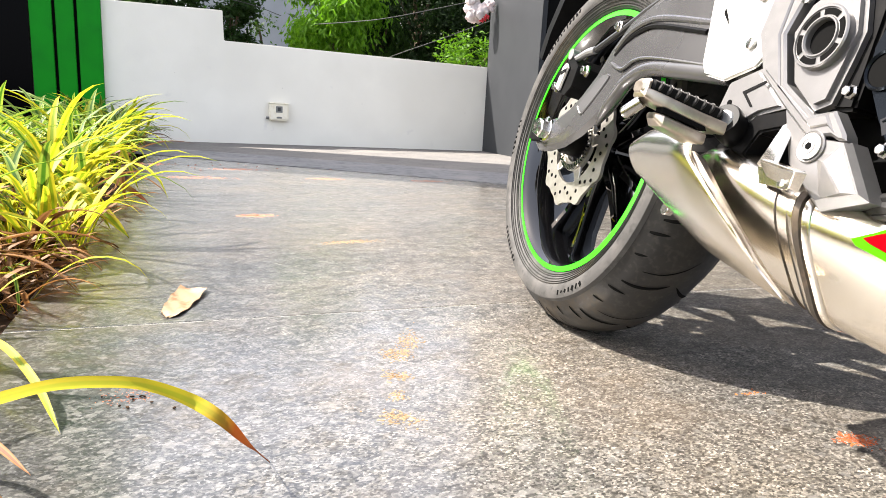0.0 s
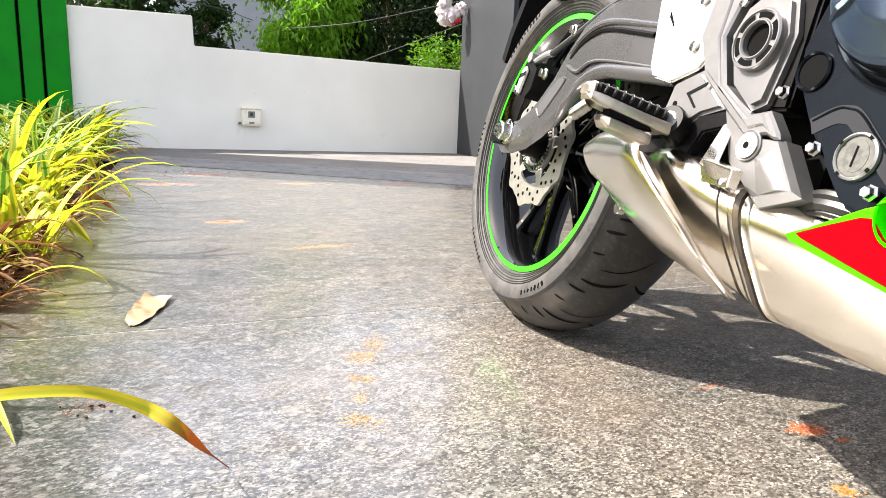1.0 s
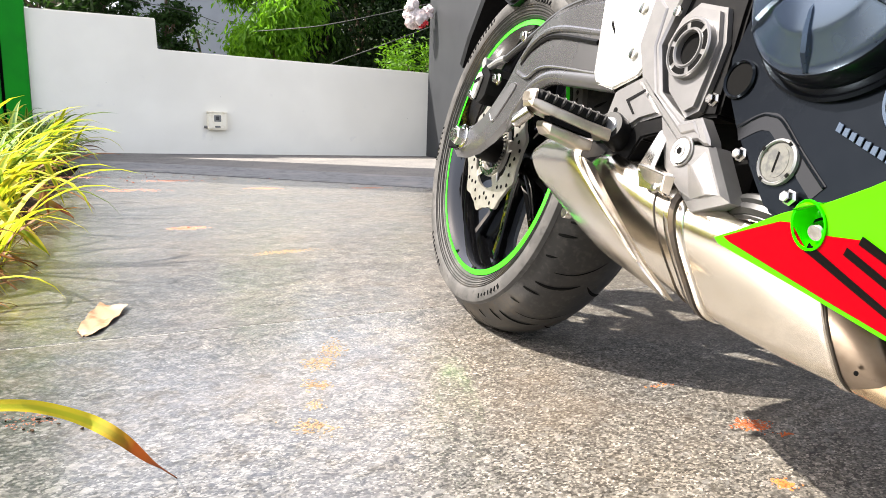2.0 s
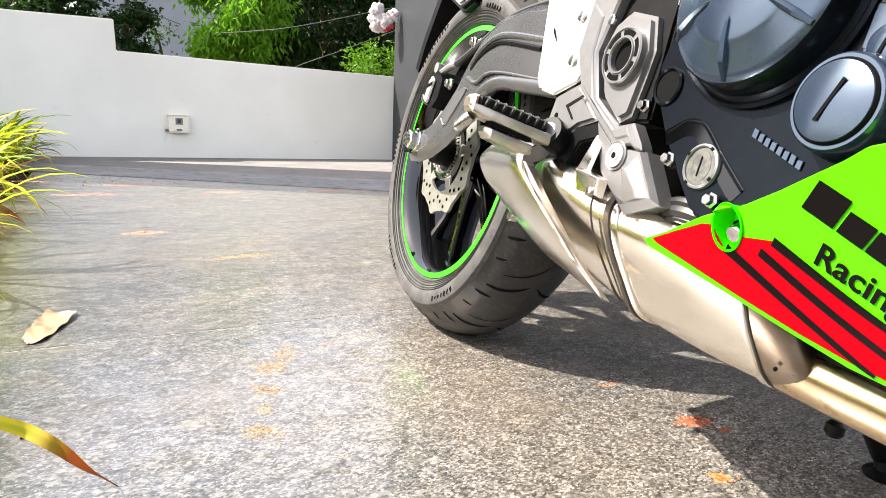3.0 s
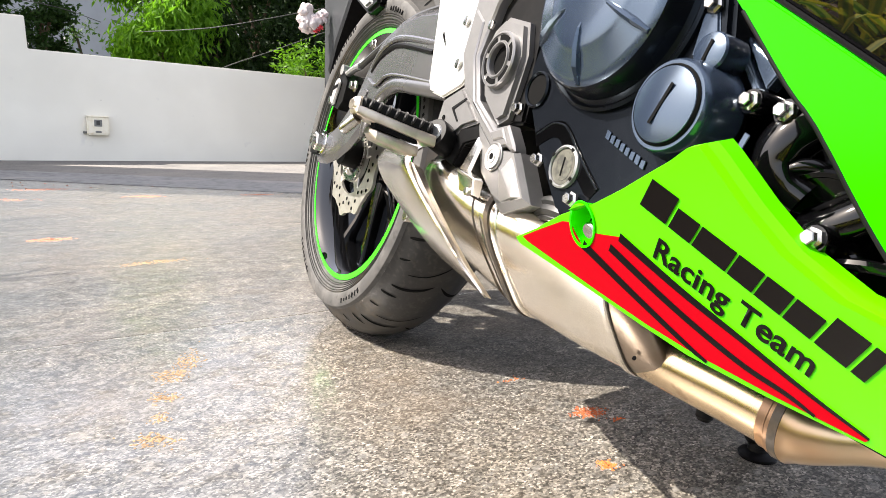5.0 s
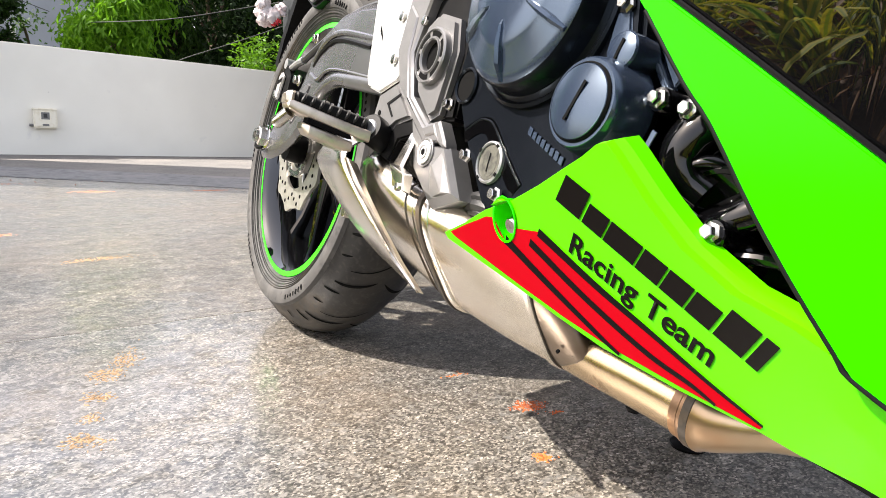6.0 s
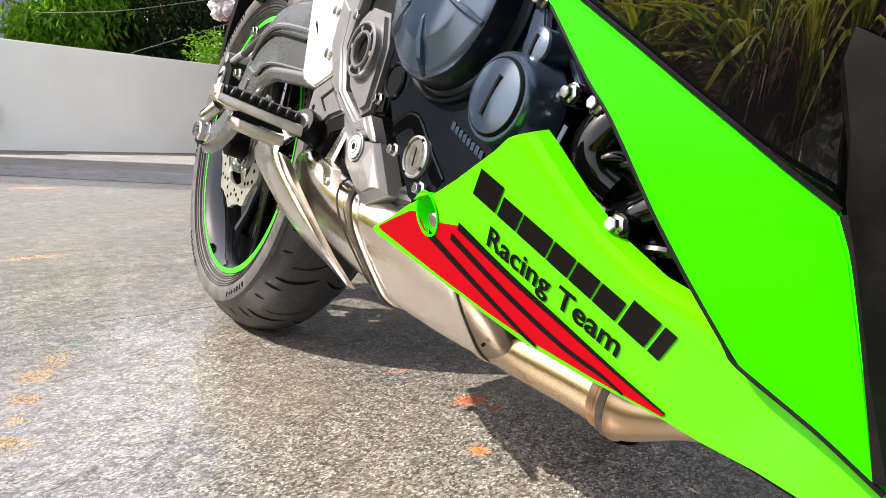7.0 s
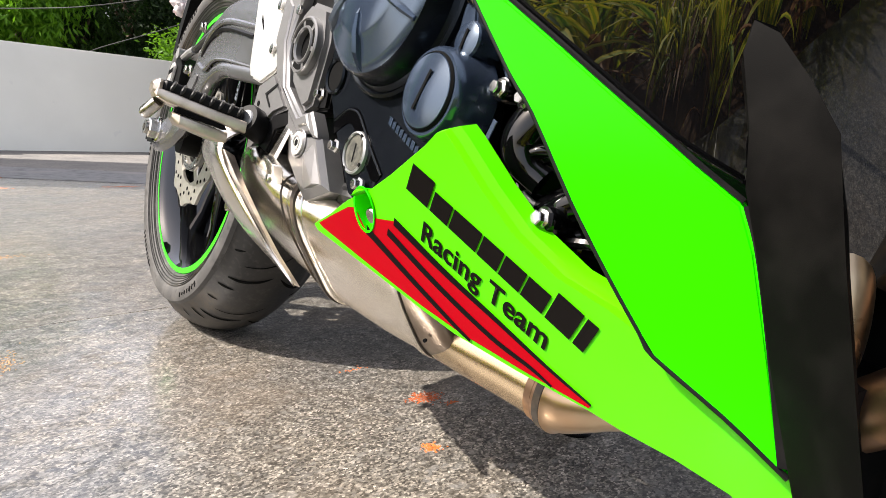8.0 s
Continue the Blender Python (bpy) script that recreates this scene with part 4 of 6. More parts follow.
part("muffler_bracket", joined(
    plate([(0.541, -0.170, 0.2995), (0.597, -0.1835, 0.2915), (0.590, -0.178, 0.279), (0.552, -0.168, 0.287)], (0.0, 0.0016, 0.001), 0.0005, 1),
    plate([(0.541, -0.170, 0.3000), (0.597, -0.1835, 0.2920), (0.601, -0.1760, 0.2925), (0.546, -0.162, 0.3010)], (0.0, 0.0, 0.0016), 0.0005, 1),
    plate([(0.597, -0.1835, 0.2925), (0.601, -0.1760, 0.2925), (0.594, -0.172, 0.277), (0.590, -0.178, 0.279)], (0.0014, 0.0006, 0), 0.0004, 1),
    plate([(0.532, -0.163, 0.297), (0.538, -0.162, 0.281), (0.574, -0.163, 0.2785), (0.580, -0.166, 0.290)], (0.0, 0.0020, 0), 0.0008, 1)), STEEL, muffler, "folded steel hanger bracket")
part("hanger", plate([(0.530, -0.163, 0.297), (0.553, -0.166, 0.298), (0.540, -0.148, 0.338), (0.531, -0.147, 0.342)], (0.003, 0.003, 0.0), 0.0008), STEEL, muffler)
bolt((0.584, -0.177, 0.281), 0.004, 0.004, muffler, flange=False)

pipe = part("exhaust_pipe", tube([(0.722, -0.050, 0.184), (0.76, -0.048, 0.181), (0.80, -0.044, 0.178), (0.842, -0.040, 0.174)], 0.0255, 32), PIPE, bike, "straw-tinted heated steel exhaust pipe")
part("pipe_weld", tube([(0.832, -0.0409, 0.1750), (0.838, -0.0404, 0.1744)], 0.0270, 32, 2), SCORCHED, pipe, "scorched welded joint")
part("pipe_collar", tube([(0.8385, -0.0403, 0.1743), (0.8415, -0.040, 0.174)], 0.0280, 32, 2), SCORCHED, pipe)
part("pipe_clamp", tube([(0.842, -0.040, 0.174), (0.848, -0.0395, 0.1735)], 0.0292, 32, 2), BURNT, pipe, "dark clamp ring")
part("pipe_flange", tube([(0.848, -0.0395, 0.1735), (0.858, -0.039, 0.1735), (0.875, -0.036, 0.1765), (0.90, -0.028, 0.184), (0.94, -0.02, 0.19), (1.02, -0.01, 0.195)], lambda f: 0.0292 - 0.012 * min(1, f * 2.2), 32, 5), COPPERED, pipe, "flared collector of heated steel")


# fairing
def low(x, z, lift=0.0):
    """The outer face of the lower fairing panel."""
    return (x + lift * 0.05, 0.0584 * x - 0.4885 * z - 0.0691 - lift * 0.895, z - lift * 0.44)


def panel(points, face, lift=0.0, thick=0.005, bevel=0.0018):
    back = Vector(face(0.8, 0.3, 0.0)) - Vector(face(0.8, 0.3, 1.0))
    return plate([face(x, z, lift) for x, z in points], back * thick, bevel)


def film(points, face, lift, cuts=6):
    """A thin printed film laid on a face."""
    bm = bmesh.new()
    bm.faces.new([bm.verts.new(face(x, z, lift)) for x, z in points])
    bmesh.ops.triangulate(bm, faces=bm.faces)
    bmesh.ops.subdivide_edges(bm, edges=bm.edges, cuts=2, use_grid_fill=True)
    return bm


def strip(line, widths, face, lift):
    pts = smooth_path([Vector((x, 0, z)) for x, z in line], 6)
    rows = []
    for i, p in enumerate(pts):
        d = (pts[min(i + 1, len(pts) - 1)] - pts[max(i - 1, 0)]).normalized()
        f = i / (len(pts) - 1)
        w = widths[0] + (widths[1] - widths[0]) * f
        rows.append([face(p.x - d.z * w, p.z + d.x * w, lift), face(p.x + d.z * w, p.z - d.x * w, lift)])
    return loft(rows, closed=False, caps=False)


edge_top = [(0.640, 0.2515), (0.672, 0.264), (0.703, 0.2775), (0.740, 0.2895), (0.768, 0.3015), (0.794, 0.3140), (0.811, 0.3220), (0.824, 0.3295), (0.832, 0.3310)]
edge_right = [(0.838, 0.3250), (0.858, 0.301), (0.879, 0.280), (0.908, 0.2625)]
nose_top = [(0.940, 0.2535), (0.957, 0.2465), (1.000, 0.221), (1.045, 0.192), (1.075, 0.168)]
nose_low = [(1.05, 0.152), (1.003, 0.1812), (0.974, 0.1862), (0.944, 0.1885)]
edge_low = [(0.921, 0.192), (0.866, 0.197), (0.810, 0.2042), (0.772, 0.2135), (0.722, 0.2270), (0.6435, 0.2470)]
shell = bmesh.new()
spots = {p: shell.verts.new(low(*p)) for p in edge_top + edge_right + nose_top + nose_low + edge_low}
sx, sz = 0.7265, 0.2740                  # the fixing socket goes through the panel
socket_line = [(sx + math.cos(a) * 0.0118 + 0.002 * math.sin(a), sz + math.sin(a) * 0.0150) for a in [k * math.tau / 24 for k in range(24)]]
outer_line = [spots[p] for p in edge_top + edge_right + nose_top[:1] + nose_low[-1:] + edge_low]
inner_line = [shell.verts.new(low(*p)) for p in socket_line]
fill = [shell.edges.new((row[k - 1], row[k])) for row in (outer_line, inner_line) for k in range(len(row))]
bmesh.ops.triangle_fill(shell, edges=fill, use_beauty=True, use_dissolve=False)
shell.faces.new([spots[p] for p in nose_top + nose_low])
lower = part("lower_fairing", shell, LIME, bike, "glossy lime lower fairing panel with red and black stripes")


def thicken(ob, thick, bevel):
    s = ob.modifiers.new("thick", "SOLIDIFY")
    s.thickness, s.offset = thick, -1
    e = ob.modifiers.new("rounded", "BEVEL")
    e.width, e.segments, e.limit_method, e.angle_limit = bevel, 3, "ANGLE", radians(40)


if lower.data.polygons[0].normal.y > 0:
    lower.data.flip_normals()
thicken(lower, 0.005, 0.0018)
part("fairing_return", loft([[low(x, z, 0.0), low(x + 0.005, z + 0.0015, -0.001), low(x + 0.0095, z + 0.002, -0.005), low(x + 0.011, z + 0.001, -0.016)] for x, z in edge_top[-3:] + edge_right + nose_top[:2]], closed=False, caps=False), LIME, lower)
red_line = [(0.7042, 0.2733)] + [(sx + (x - sx) * 1.12, sz + (z - sz) * 1.12) for x, z in socket_line[12:24]] + [(0.7628, 0.2710), (0.8112, 0.2460), (0.8528, 0.2273), (0.8928, 0.2092), (0.9242, 0.1962)]
red_low = [(0.9221, 0.1940), (0.8709, 0.1998), (0.8152, 0.2078), (0.7783, 0.2158), (0.7320, 0.2284), (0.6552, 0.2511), (0.6502, 0.2540), (0.6759, 0.2635)]
part("red_film", film(red_line + red_low, low, 0.0006), RED, lower, "red printed field")
part("black_stripe", strip([(0.7245, 0.2600), (0.7300, 0.2568), (0.7697, 0.2343), (0.8120, 0.2118), (0.8270, 0.2050)], (0.0042, 0.0012), low, 0.0010), FILMBLACK, lower, "black stripe")
part("black_stripe", strip([(0.7522, 0.2625), (0.8010, 0.2353), (0.8480, 0.2136), (0.8800, 0.2040), (0.8960, 0.1975)], (0.0030, 0.0010), low, 0.0010), FILMBLACK, lower, "black stripe")
part("black_stripe", strip([(0.7628, 0.2710), (0.8112, 0.2460), (0.8528, 0.2273), (0.8928, 0.2092), (0.9245, 0.1966)], (0.0032, 0.0008), low, 0.0010), FILMBLACK, lower, "black stripe")
# fixing socket
part("socket", loft([[low(sx + (x - sx) * f, sz + (z - sz) * f, d) for x, z in socket_line] for f, d in ((1.12, 0.0006), (1.10, 0.0016), (1.0, 0.0012), (0.93, -0.004), (0.80, -0.010), (0.55, -0.014), (0.02, -0.015))], caps=False), GREEN, lower, "green recessed bolt socket")
part("socket_bolt", turned([(0.0066, 0), (0.0066, 0.009), (0.0055, 0.0105)], low(sx + 0.003, sz - 0.005, -0.012), (0.0, -0.89, -0.44), 20), BOLTMETAL, lower, "bright fixing bolt")

# lettering: the maker's name as plain slanted bars, the second line in words
base0, base1 = Vector((0.7841, 0, 0.2946)), Vector((0.9225, 0, 0.2254))
along = (base1 - base0)
rise = Vector((0.0128, 0, 0.0165))
letters = [(0.0, 0.14, 1.0), (0.155, 0.265, 0.74), (0.275, 0.435, 0.74), (0.445, 0.555, 0.74), (0.565, 0.675, 0.74), (0.685, 0.795, 0.74), (0.81, 0.93, 1.0), (0.945, 0.995, 1.0)]
for a, b, h in letters:
    q = [base0 + along * a, base0 + along * b, base0 + along * b + rise * h, base0 + along * a + rise * h]
    part("name_bar", film([(p.x, p.z) for p in q], low, 0.0008), FILMBLACK, lower, "plain dark bar of the maker's name")
text = bpy.data.curves.new("team_lettering", "FONT")
text.body, text.size, text.extrude = "Racing Team", 0.0262, 0.0
text.offset, text.space_character, text.shear = 0.0006, 1.02, 0.0
word = new("tmp_text", text)
bpy.context.view_layer.update()
flat = bpy.data.meshes.new_from_object(word.evaluated_get(bpy.context.evaluated_depsgraph_get()))
bpy.data.objects.remove(word)
xs = [v.co.x for v in flat.vertices]
w0, w1 = min(xs), max(xs)
t0, t1 = Vector((0.7907, 0, 0.2633)), Vector((0.8935, 0, 0.2186))
tup = Vector((0.0071, 0, 0.0134))
for v in flat.vertices:
    f = (v.co.x - w0) / (w1 - w0)
    p = t0 + (t1 - t0) * f + tup * (v.co.y / 0.019)
    v.co = low(p.x, p.z, 0.0008)
flat.materials.clear()
flat.materials.append(FILMBLACK)
part("team_lettering", flat, None, lower, "black printed words Racing Team")


def high(x, z, lift=0.0):
    """The outer face of the upper green panel."""
    return (x - lift * 0.19, 0.202 * x - 0.1885 * z - 0.2902 - lift * 0.96, z - lift * 0.18)


up_edge = [(0.8256, 0.4332), (0.8495, 0.4017), (0.8766, 0.3637), (0.8929, 0.3444), (0.9209, 0.3020), (0.9429, 0.2725), (0.9635, 0.2473), (0.9715, 0.2383), (1.0058, 0.2214), (1.0334, 0.2050)]
up_right = [(1.0302, 0.2096), (1.0200, 0.2517), (1.0086, 0.2943), (1.0007, 0.3134), (0.9785, 0.3275), (0.9574, 0.3420), (0.9330, 0.3585), (0.9097, 0.3746), (0.8919, 0.3867), (0.8712, 0.4007), (0.8519, 0.4138)]
upper = part("upper_fairing", panel(up_edge + up_right, high, 0.0, 0.006, 0.0018), GREEN, bike, "vivid green side fairing panel")
part("panel_edge", tube([high(x, z, -0.001) for x, z in up_edge[1:]], 0.0015, 8, 3), DULLBLACK, upper, "black edge trim")
part("panel_edge", tube([high(x + 0.0010, z + 0.0016, -0.0005) for x, z in up_right[3:]], 0.0014, 6, 3), DULLBLACK, upper)
part("panel_gap", strip([(x + 0.003, z) for x, z in up_right[:4]], (0.0035, 0.0016), high, 0.0008), DULLBLACK, upper)
gloss_rows = []
for p in smooth_path([Vector((x, z, 0)) for x, z in up_right[:2:-1]] + [Vector((1.05, 0.285, 0)), Vector((1.10, 0.26, 0))], 3):
    x, z = p.x, p.y
    row = []
    for k in range(8):
        q = high(x + 0.008 * k, z - 0.003 + 0.042 * k, -0.0045)
        row.append((q[0], q[1] - 0.0115 * k + 9.0 * max(0, x - 0.955) ** 2, q[2]))
    gloss_rows.append(row)
part("black_side_fairing", loft(gloss_rows, closed=False, caps=False), GLOSSBLACK, bike, "gloss black upper side fairing")
# grained black edge cover ahead of the green panel
part("edge_cover", loft([
    [(1.046, -0.108, 0.165), (1.052, -0.122, 0.165), (1.086, -0.160, 0.170), (1.072, -0.118, 0.166)],
    [(1.0361, -0.114, 0.198), (1.042, -0.130, 0.199), (1.078, -0.165, 0.208), (1.064, -0.122, 0.205)],
    [(1.0220, -0.128, 0.2517), (1.027, -0.146, 0.252), (1.0679, -0.168, 0.2450), (1.054, -0.126, 0.245)],
    [(1.0106, -0.138, 0.2943), (1.016, -0.156, 0.295), (1.0540, -0.169, 0.2934), (1.041, -0.128, 0.293)],
    [(1.0035, -0.144, 0.3140), (1.010, -0.164, 0.318), (1.0480, -0.170, 0.3170), (1.036, -0.130, 0.315)],
    [(1.0035, -0.158, 0.338), (1.008, -0.168, 0.341), (1.0422, -0.170, 0.3397), (1.030, -0.134, 0.337)],
    [(0.9940, -0.160, 0.368), (0.998, -0.168, 0.372), (1.0279, -0.169, 0.3590), (1.016, -0.140, 0.356)],
    [(0.9925, -0.162, 0.378), (0.999, -0.167, 0.385), (1.0110, -0.168, 0.3785), (1.003, -0.150, 0.375)],
]), COVERBLACK, bike, "grained matt black fairing edge cover")
part("header_pipe", tube([(0.985, -0.045, 0.345), (1.010, -0.078, 0.305), (1.0165, -0.082, 0.274), (1.010, -0.070, 0.245), (0.99, -0.04, 0.215)], 0.0200, 24), PIPE, bike, "straw-tinted header pipe")
part("header_pipe", tube([(1.030, -0.020, 0.330), (1.058, -0.055, 0.285), (1.062, -0.060, 0.258), (1.040, -0.060, 0.235), (1.00, -0.03, 0.21)], 0.0165, 20), SCORCHED, bike, "dull brown header pipe")
part("inner_cowl", loft(fair([[(0.955, -0.135, 0.455), (1.000, -0.112, 0.450), (1.060, -0.080, 0.445), (1.13, -0.050, 0.44)],
                              [(0.975, -0.130, 0.410), (1.012, -0.106, 0.405), (1.062, -0.072, 0.402), (1.13, -0.045, 0.40)],
                              [(0.998, -0.118, 0.372), (1.022, -0.092, 0.375), (1.066, -0.052, 0.383), (1.13, -0.030, 0.39)],
                              [(1.006, -0.090, 0.362), (1.028, -0.060, 0.366), (1.070, -0.020, 0.376), (1.13, 0.000, 0.385)]], 3), closed=False, caps=False), GLOSSBLACK, bike, "glossy black inner cowl", sharp=1.2)
part("cowl_bracket", plate([(1.0095, -0.0985, 0.3745), (1.0165, -0.098, 0.3665), (1.0290, -0.098, 0.3672), (1.0400, -0.097, 0.3720), (1.0400, -0.097, 0.3560), (1.0290, -0.098, 0.3580), (1.0135, -0.0985, 0.3620)], (0.002, 0.002, 0), 0.0005, 1), CASTGREY, bike, "pale grey metal bracket")

# engine
engine = part("engine_block", box(0.60, 0.92, -0.090, 0.12, 0.27, 0.52, 0.02), ENGINEGLOSS, bike, "black engine block behind the covers")
case = part("clutch_case", plate(xz([(0.595, 0.400), (0.600, 0.375), (0.622, 0.340), (0.655, 0.300), (0.672, 0.280), (0.72, 0.262), (0.79, 0.285), (0.812, 0.33), (0.812, 0.38), (0.802, 0.43), (0.790, 0.48), (0.76, 0.52), (0.66, 0.53), (0.615, 0.47)], -0.148), (0, 0.03, 0), 0.004), ENGINE, bike, "satin black engine case")
CL = (0.702, -0.148, 0.4435)
dome = part("clutch_cover", turned([(0.0825, 0), (0.081, 0.003), (0.078, 0.0045), (0.0755, 0.007), (0.0720, 0.0225), (0.0705, 0.0245)], CL, RIGHT, 80, caps=False), ENGINE, bike, "black domed clutch cover with raised fins")
part("cover_face", turned([(0.0707, 0.0240), (0.0685, 0.0262), (0.0640, 0.0280), (0.0480, 0.0325), (0.0455, 0.0338), (0.0420, 0.0352), (0.0250, 0.0368), (0.0, 0.0375)], CL, RIGHT, 80, caps=False), ENGINECAP, dome)
part("cover_rim", ring([(0.0835, 0.0), (0.0835, 0.004), (0.081, 0.0055), (0.0785, 0.004), (0.0785, 0.0)], CL, RIGHT, 80), ENGINE, dome)
fin = finish("cover_fin", loft([[(-w, d + 0.004, -r), (-w * 0.55, d - h * 0.6, -r), (0, d - h, -r), (w * 0.55, d - h * 0.6, -r), (w, d + 0.004, -r)] for r, w, h, d in ((0.024, 0.0005, 0.0, -0.0360), (0.030, 0.0024, 0.0030, -0.0360), (0.044, 0.0040, 0.0056, -0.0335), (0.058, 0.0040, 0.0064, -0.0295), (0.0695, 0.0030, 0.0020, -0.0255))]), ENGINECAP, 0.25)
for k in range(6):
    part("cover_fin", fin, None, dome, m=Matrix.Translation(CL) @ Matrix.Rotation(k * math.tau / 6 + 0.02, 4, "Y"))
CAP = Vector((0.787, -0.148, 0.359))
part("cap_boss", turned([(0.035, -0.01), (0.033, 0.006), (0.0318, 0.014), (0.0308, 0.0185), (0.0292, 0.0205)], CAP, RIGHT, 48), ENGINECAP, bike)
cap = part("inspection_cap", turned([(0.0258, 0.0185), (0.0258, 0.0215), (0.0248, 0.0230), (0.0200, 0.0241), (0.0130, 0.0252), (0.0060, 0.0258), (0.0, 0.0260)], CAP, RIGHT, 48, caps=False), ENGINECAP, bike, "round black inspection cap with a slot")
part("cap_groove", ring([(0.0268, 0.0200), (0.0268, 0.0212), (0.0256, 0.0228), (0.0252, 0.0200)], CAP, RIGHT, 48), GROOVE, cap)
part("cap_slot", plate([(x, -0.1742, z) for x, z in ((0.7800, 0.3465), (0.7822, 0.3455), (0.7950, 0.3710), (0.7928, 0.3720))], (0, -0.0004, 0)), GROOVE, cap)
CAP2 = Vector((0.800, -0.145, 0.396))
small = part("timing_cap", turned([(0.0135, -0.01), (0.013, 0.010), (0.0120, 0.0115), (0.0090, 0.0126), (0.0045, 0.0132), (0.0, 0.0134)], CAP2, RIGHT, 32, caps=False), ENGINECAP, bike, "small round black timing cap")
part("cap_slot", plate([(x, -0.1586, z) for x, z in ((0.797, 0.390), (0.799, 0.3892), (0.8035, 0.4020), (0.8015, 0.4028))], (0, -0.0004, 0)), GROOVE, small)
glass = part("sight_glass", ring([(0.0180, 0), (0.0176, 0.004), (0.0160, 0.0052), (0.0152, 0.004), (0.0152, 0)], (0.676, -0.147, 0.316), RIGHT, 40), CASTGREY, bike, "oil sight glass in a grey ring")
disc_at((0.676, -0.147, 0.316), 0.0153, 0.0030, OILGREY, "lens", glass, "pale oil window")
part("oil_level", loft([[(0.676 + math.sin(a) * r * 0.82, y, 0.3165 + math.cos(a) * r) for a in [k * math.tau / 24 for k in range(24)]] for r, y in ((0.0122, -0.1499), (0.0120, -0.1503), (0.0, -0.1503))], caps=False), OILGREY, glass, "pale grey oil seen in the window")
part("level_mark", plate(xz([(0.6735, 0.3085), (0.6750, 0.3080), (0.6765, 0.3235), (0.6750, 0.3240)], -0.1504), (0, -0.0003, 0)), GROOVE, glass)
for k in range(4):
    a = k * math.tau / 4 + 0.6
    part("ring_notch", box(-0.0015, 0.0015, -0.0008, 0.0, -0.0012, 0.0012), GROOVE, glass, m=Matrix.Translation((0.676 + math.sin(a) * 0.0164, -0.1518, 0.316 + math.cos(a) * 0.0164)) @ Matrix.Rotation(a, 4, "Y"))


def on_case(x, z, lift=0.0):
    return (x, -0.148 - lift, z)


# Flat blacker strip paints the shaded step in the case.
part("case_groove", strip([(0.628, 0.337), (0.646, 0.3455), (0.656, 0.3465), (0.666, 0.343), (0.690, 0.320), (0.716, 0.297)], (0.0068, 0.0072), on_case, 0.0006), ENGINEGLOSS, case)
part("case_rib", tube([(0.628, -0.1485, 0.3415), (0.646, -0.1488, 0.3505), (0.657, -0.1488, 0.3510), (0.670, -0.1488, 0.346), (0.695, -0.1488, 0.322), (0.719, -0.1488, 0.301)], 0.0010, 6), ENGINE, case)
for k in range(8):
    p = Vector((0.7155, -0.1486, 0.3405)) + Vector((0.041, 0, -0.0195)) * (k / 7)
    part("name_bar", plate([p, p + Vector((0.0044, 0, -0.0020)), p + Vector((0.0056, 0, 0.0044)), p + Vector((0.0012, 0, 0.0064 if k in (0, 6) else 0.0052))], (0, -0.0010, 0), 0.0003, 1), ENGINECAP, case, "raised plain bar of the maker's name")
for p in ((0.637, -0.146, 0.320), (0.590, -0.146, 0.365), (0.699, -0.152, 0.291), (0.610, -0.146, 0.452), (0.790, -0.149, 0.4283)):
    bolt(p, 0.0043, 0.008, case)
for p in ((0.8272, -0.142, 0.3675), (0.8520, -0.142, 0.3607), (0.8867, -0.142, 0.2920)):
    bolt(p, 0.0044, 0.007, case)
    part("bolt_boss", turned([(0.0085, 0.0), (0.0085, 0.028), (0.0075, 0.030)], (p[0], p[1] + 0.030, p[2]), RIGHT, 20), ENGINEGLOSS, case)
part("case_strut", plate(xz([(0.7792, 0.3963), (0.7836, 0.3945), (0.7931, 0.4022), (0.7989, 0.4072), (0.7940, 0.4250), (0.7820, 0.4250)], -0.150), (0, 0.012, 0), 0.0015), ENGINECAP, case)
part("case_rail", plate(xz([(0.789, 0.4209), (0.7925, 0.4242), (0.8262, 0.3762), (0.8225, 0.3745)], -0.136), (0, 0.012, 0), 0.0012), ENGINECAP, case)
part("case_web", plate(xz([(0.7985, 0.4185), (0.8340, 0.3880), (0.8270, 0.3775)], -0.131), (0, 0.012, 0), 0.001), ENGINECAP, case)
part("case_lug", ring([(0.0165, 0), (0.0165, 0.008), (0.0150, 0.0095), (0.0135, 0.008), (0.0135, 0)], (0.615, -0.142, 0.381), RIGHT, 28), ENGINE, case)
disc_at((0.615, -0.146, 0.381), 0.0138, 0.003, GROOVE, "lug_hollow", case)
part("case_label", plate(xz([(0.829, 0.334), (0.833, 0.332), (0.838, 0.345), (0.834, 0.347)], -0.1478), (0, -0.0012, 0), 0.0004, 1), ENGINECAP, case)
pump = part("water_pump", joined(tube([(0.880, -0.108, 0.376), (0.866, -0.122, 0.362), (0.852, -0.130, 0.348), (0.8475, -0.132, 0.334), (0.853, -0.130, 0.322), (0.864, -0.124, 0.314)], lambda f: 0.0105 + 0.0045 * math.sin(min(1, f * 1.15) * 3.1), 24), turned([(0.0185, 0), (0.0185, 0.004), (0.0165, 0.006), (0.0135, 0.006)], (0.861, -0.121, 0.3235), (0.45, -0.55, -0.70), 32)), ENGINEGLOSS, bike, "glossy black water pump elbow", sharp=0.9)
part("pump_ring", turned([(0.0285, 0), (0.0285, 0.005), (0.0272, 0.0065), (0.0245, 0.0065), (0.0235, 0.0045), (0.0, 0.0045)], (0.872, -0.113, 0.3080), (0.30, -0.80, -0.40), 48), ENGINEGLOSS, pump)
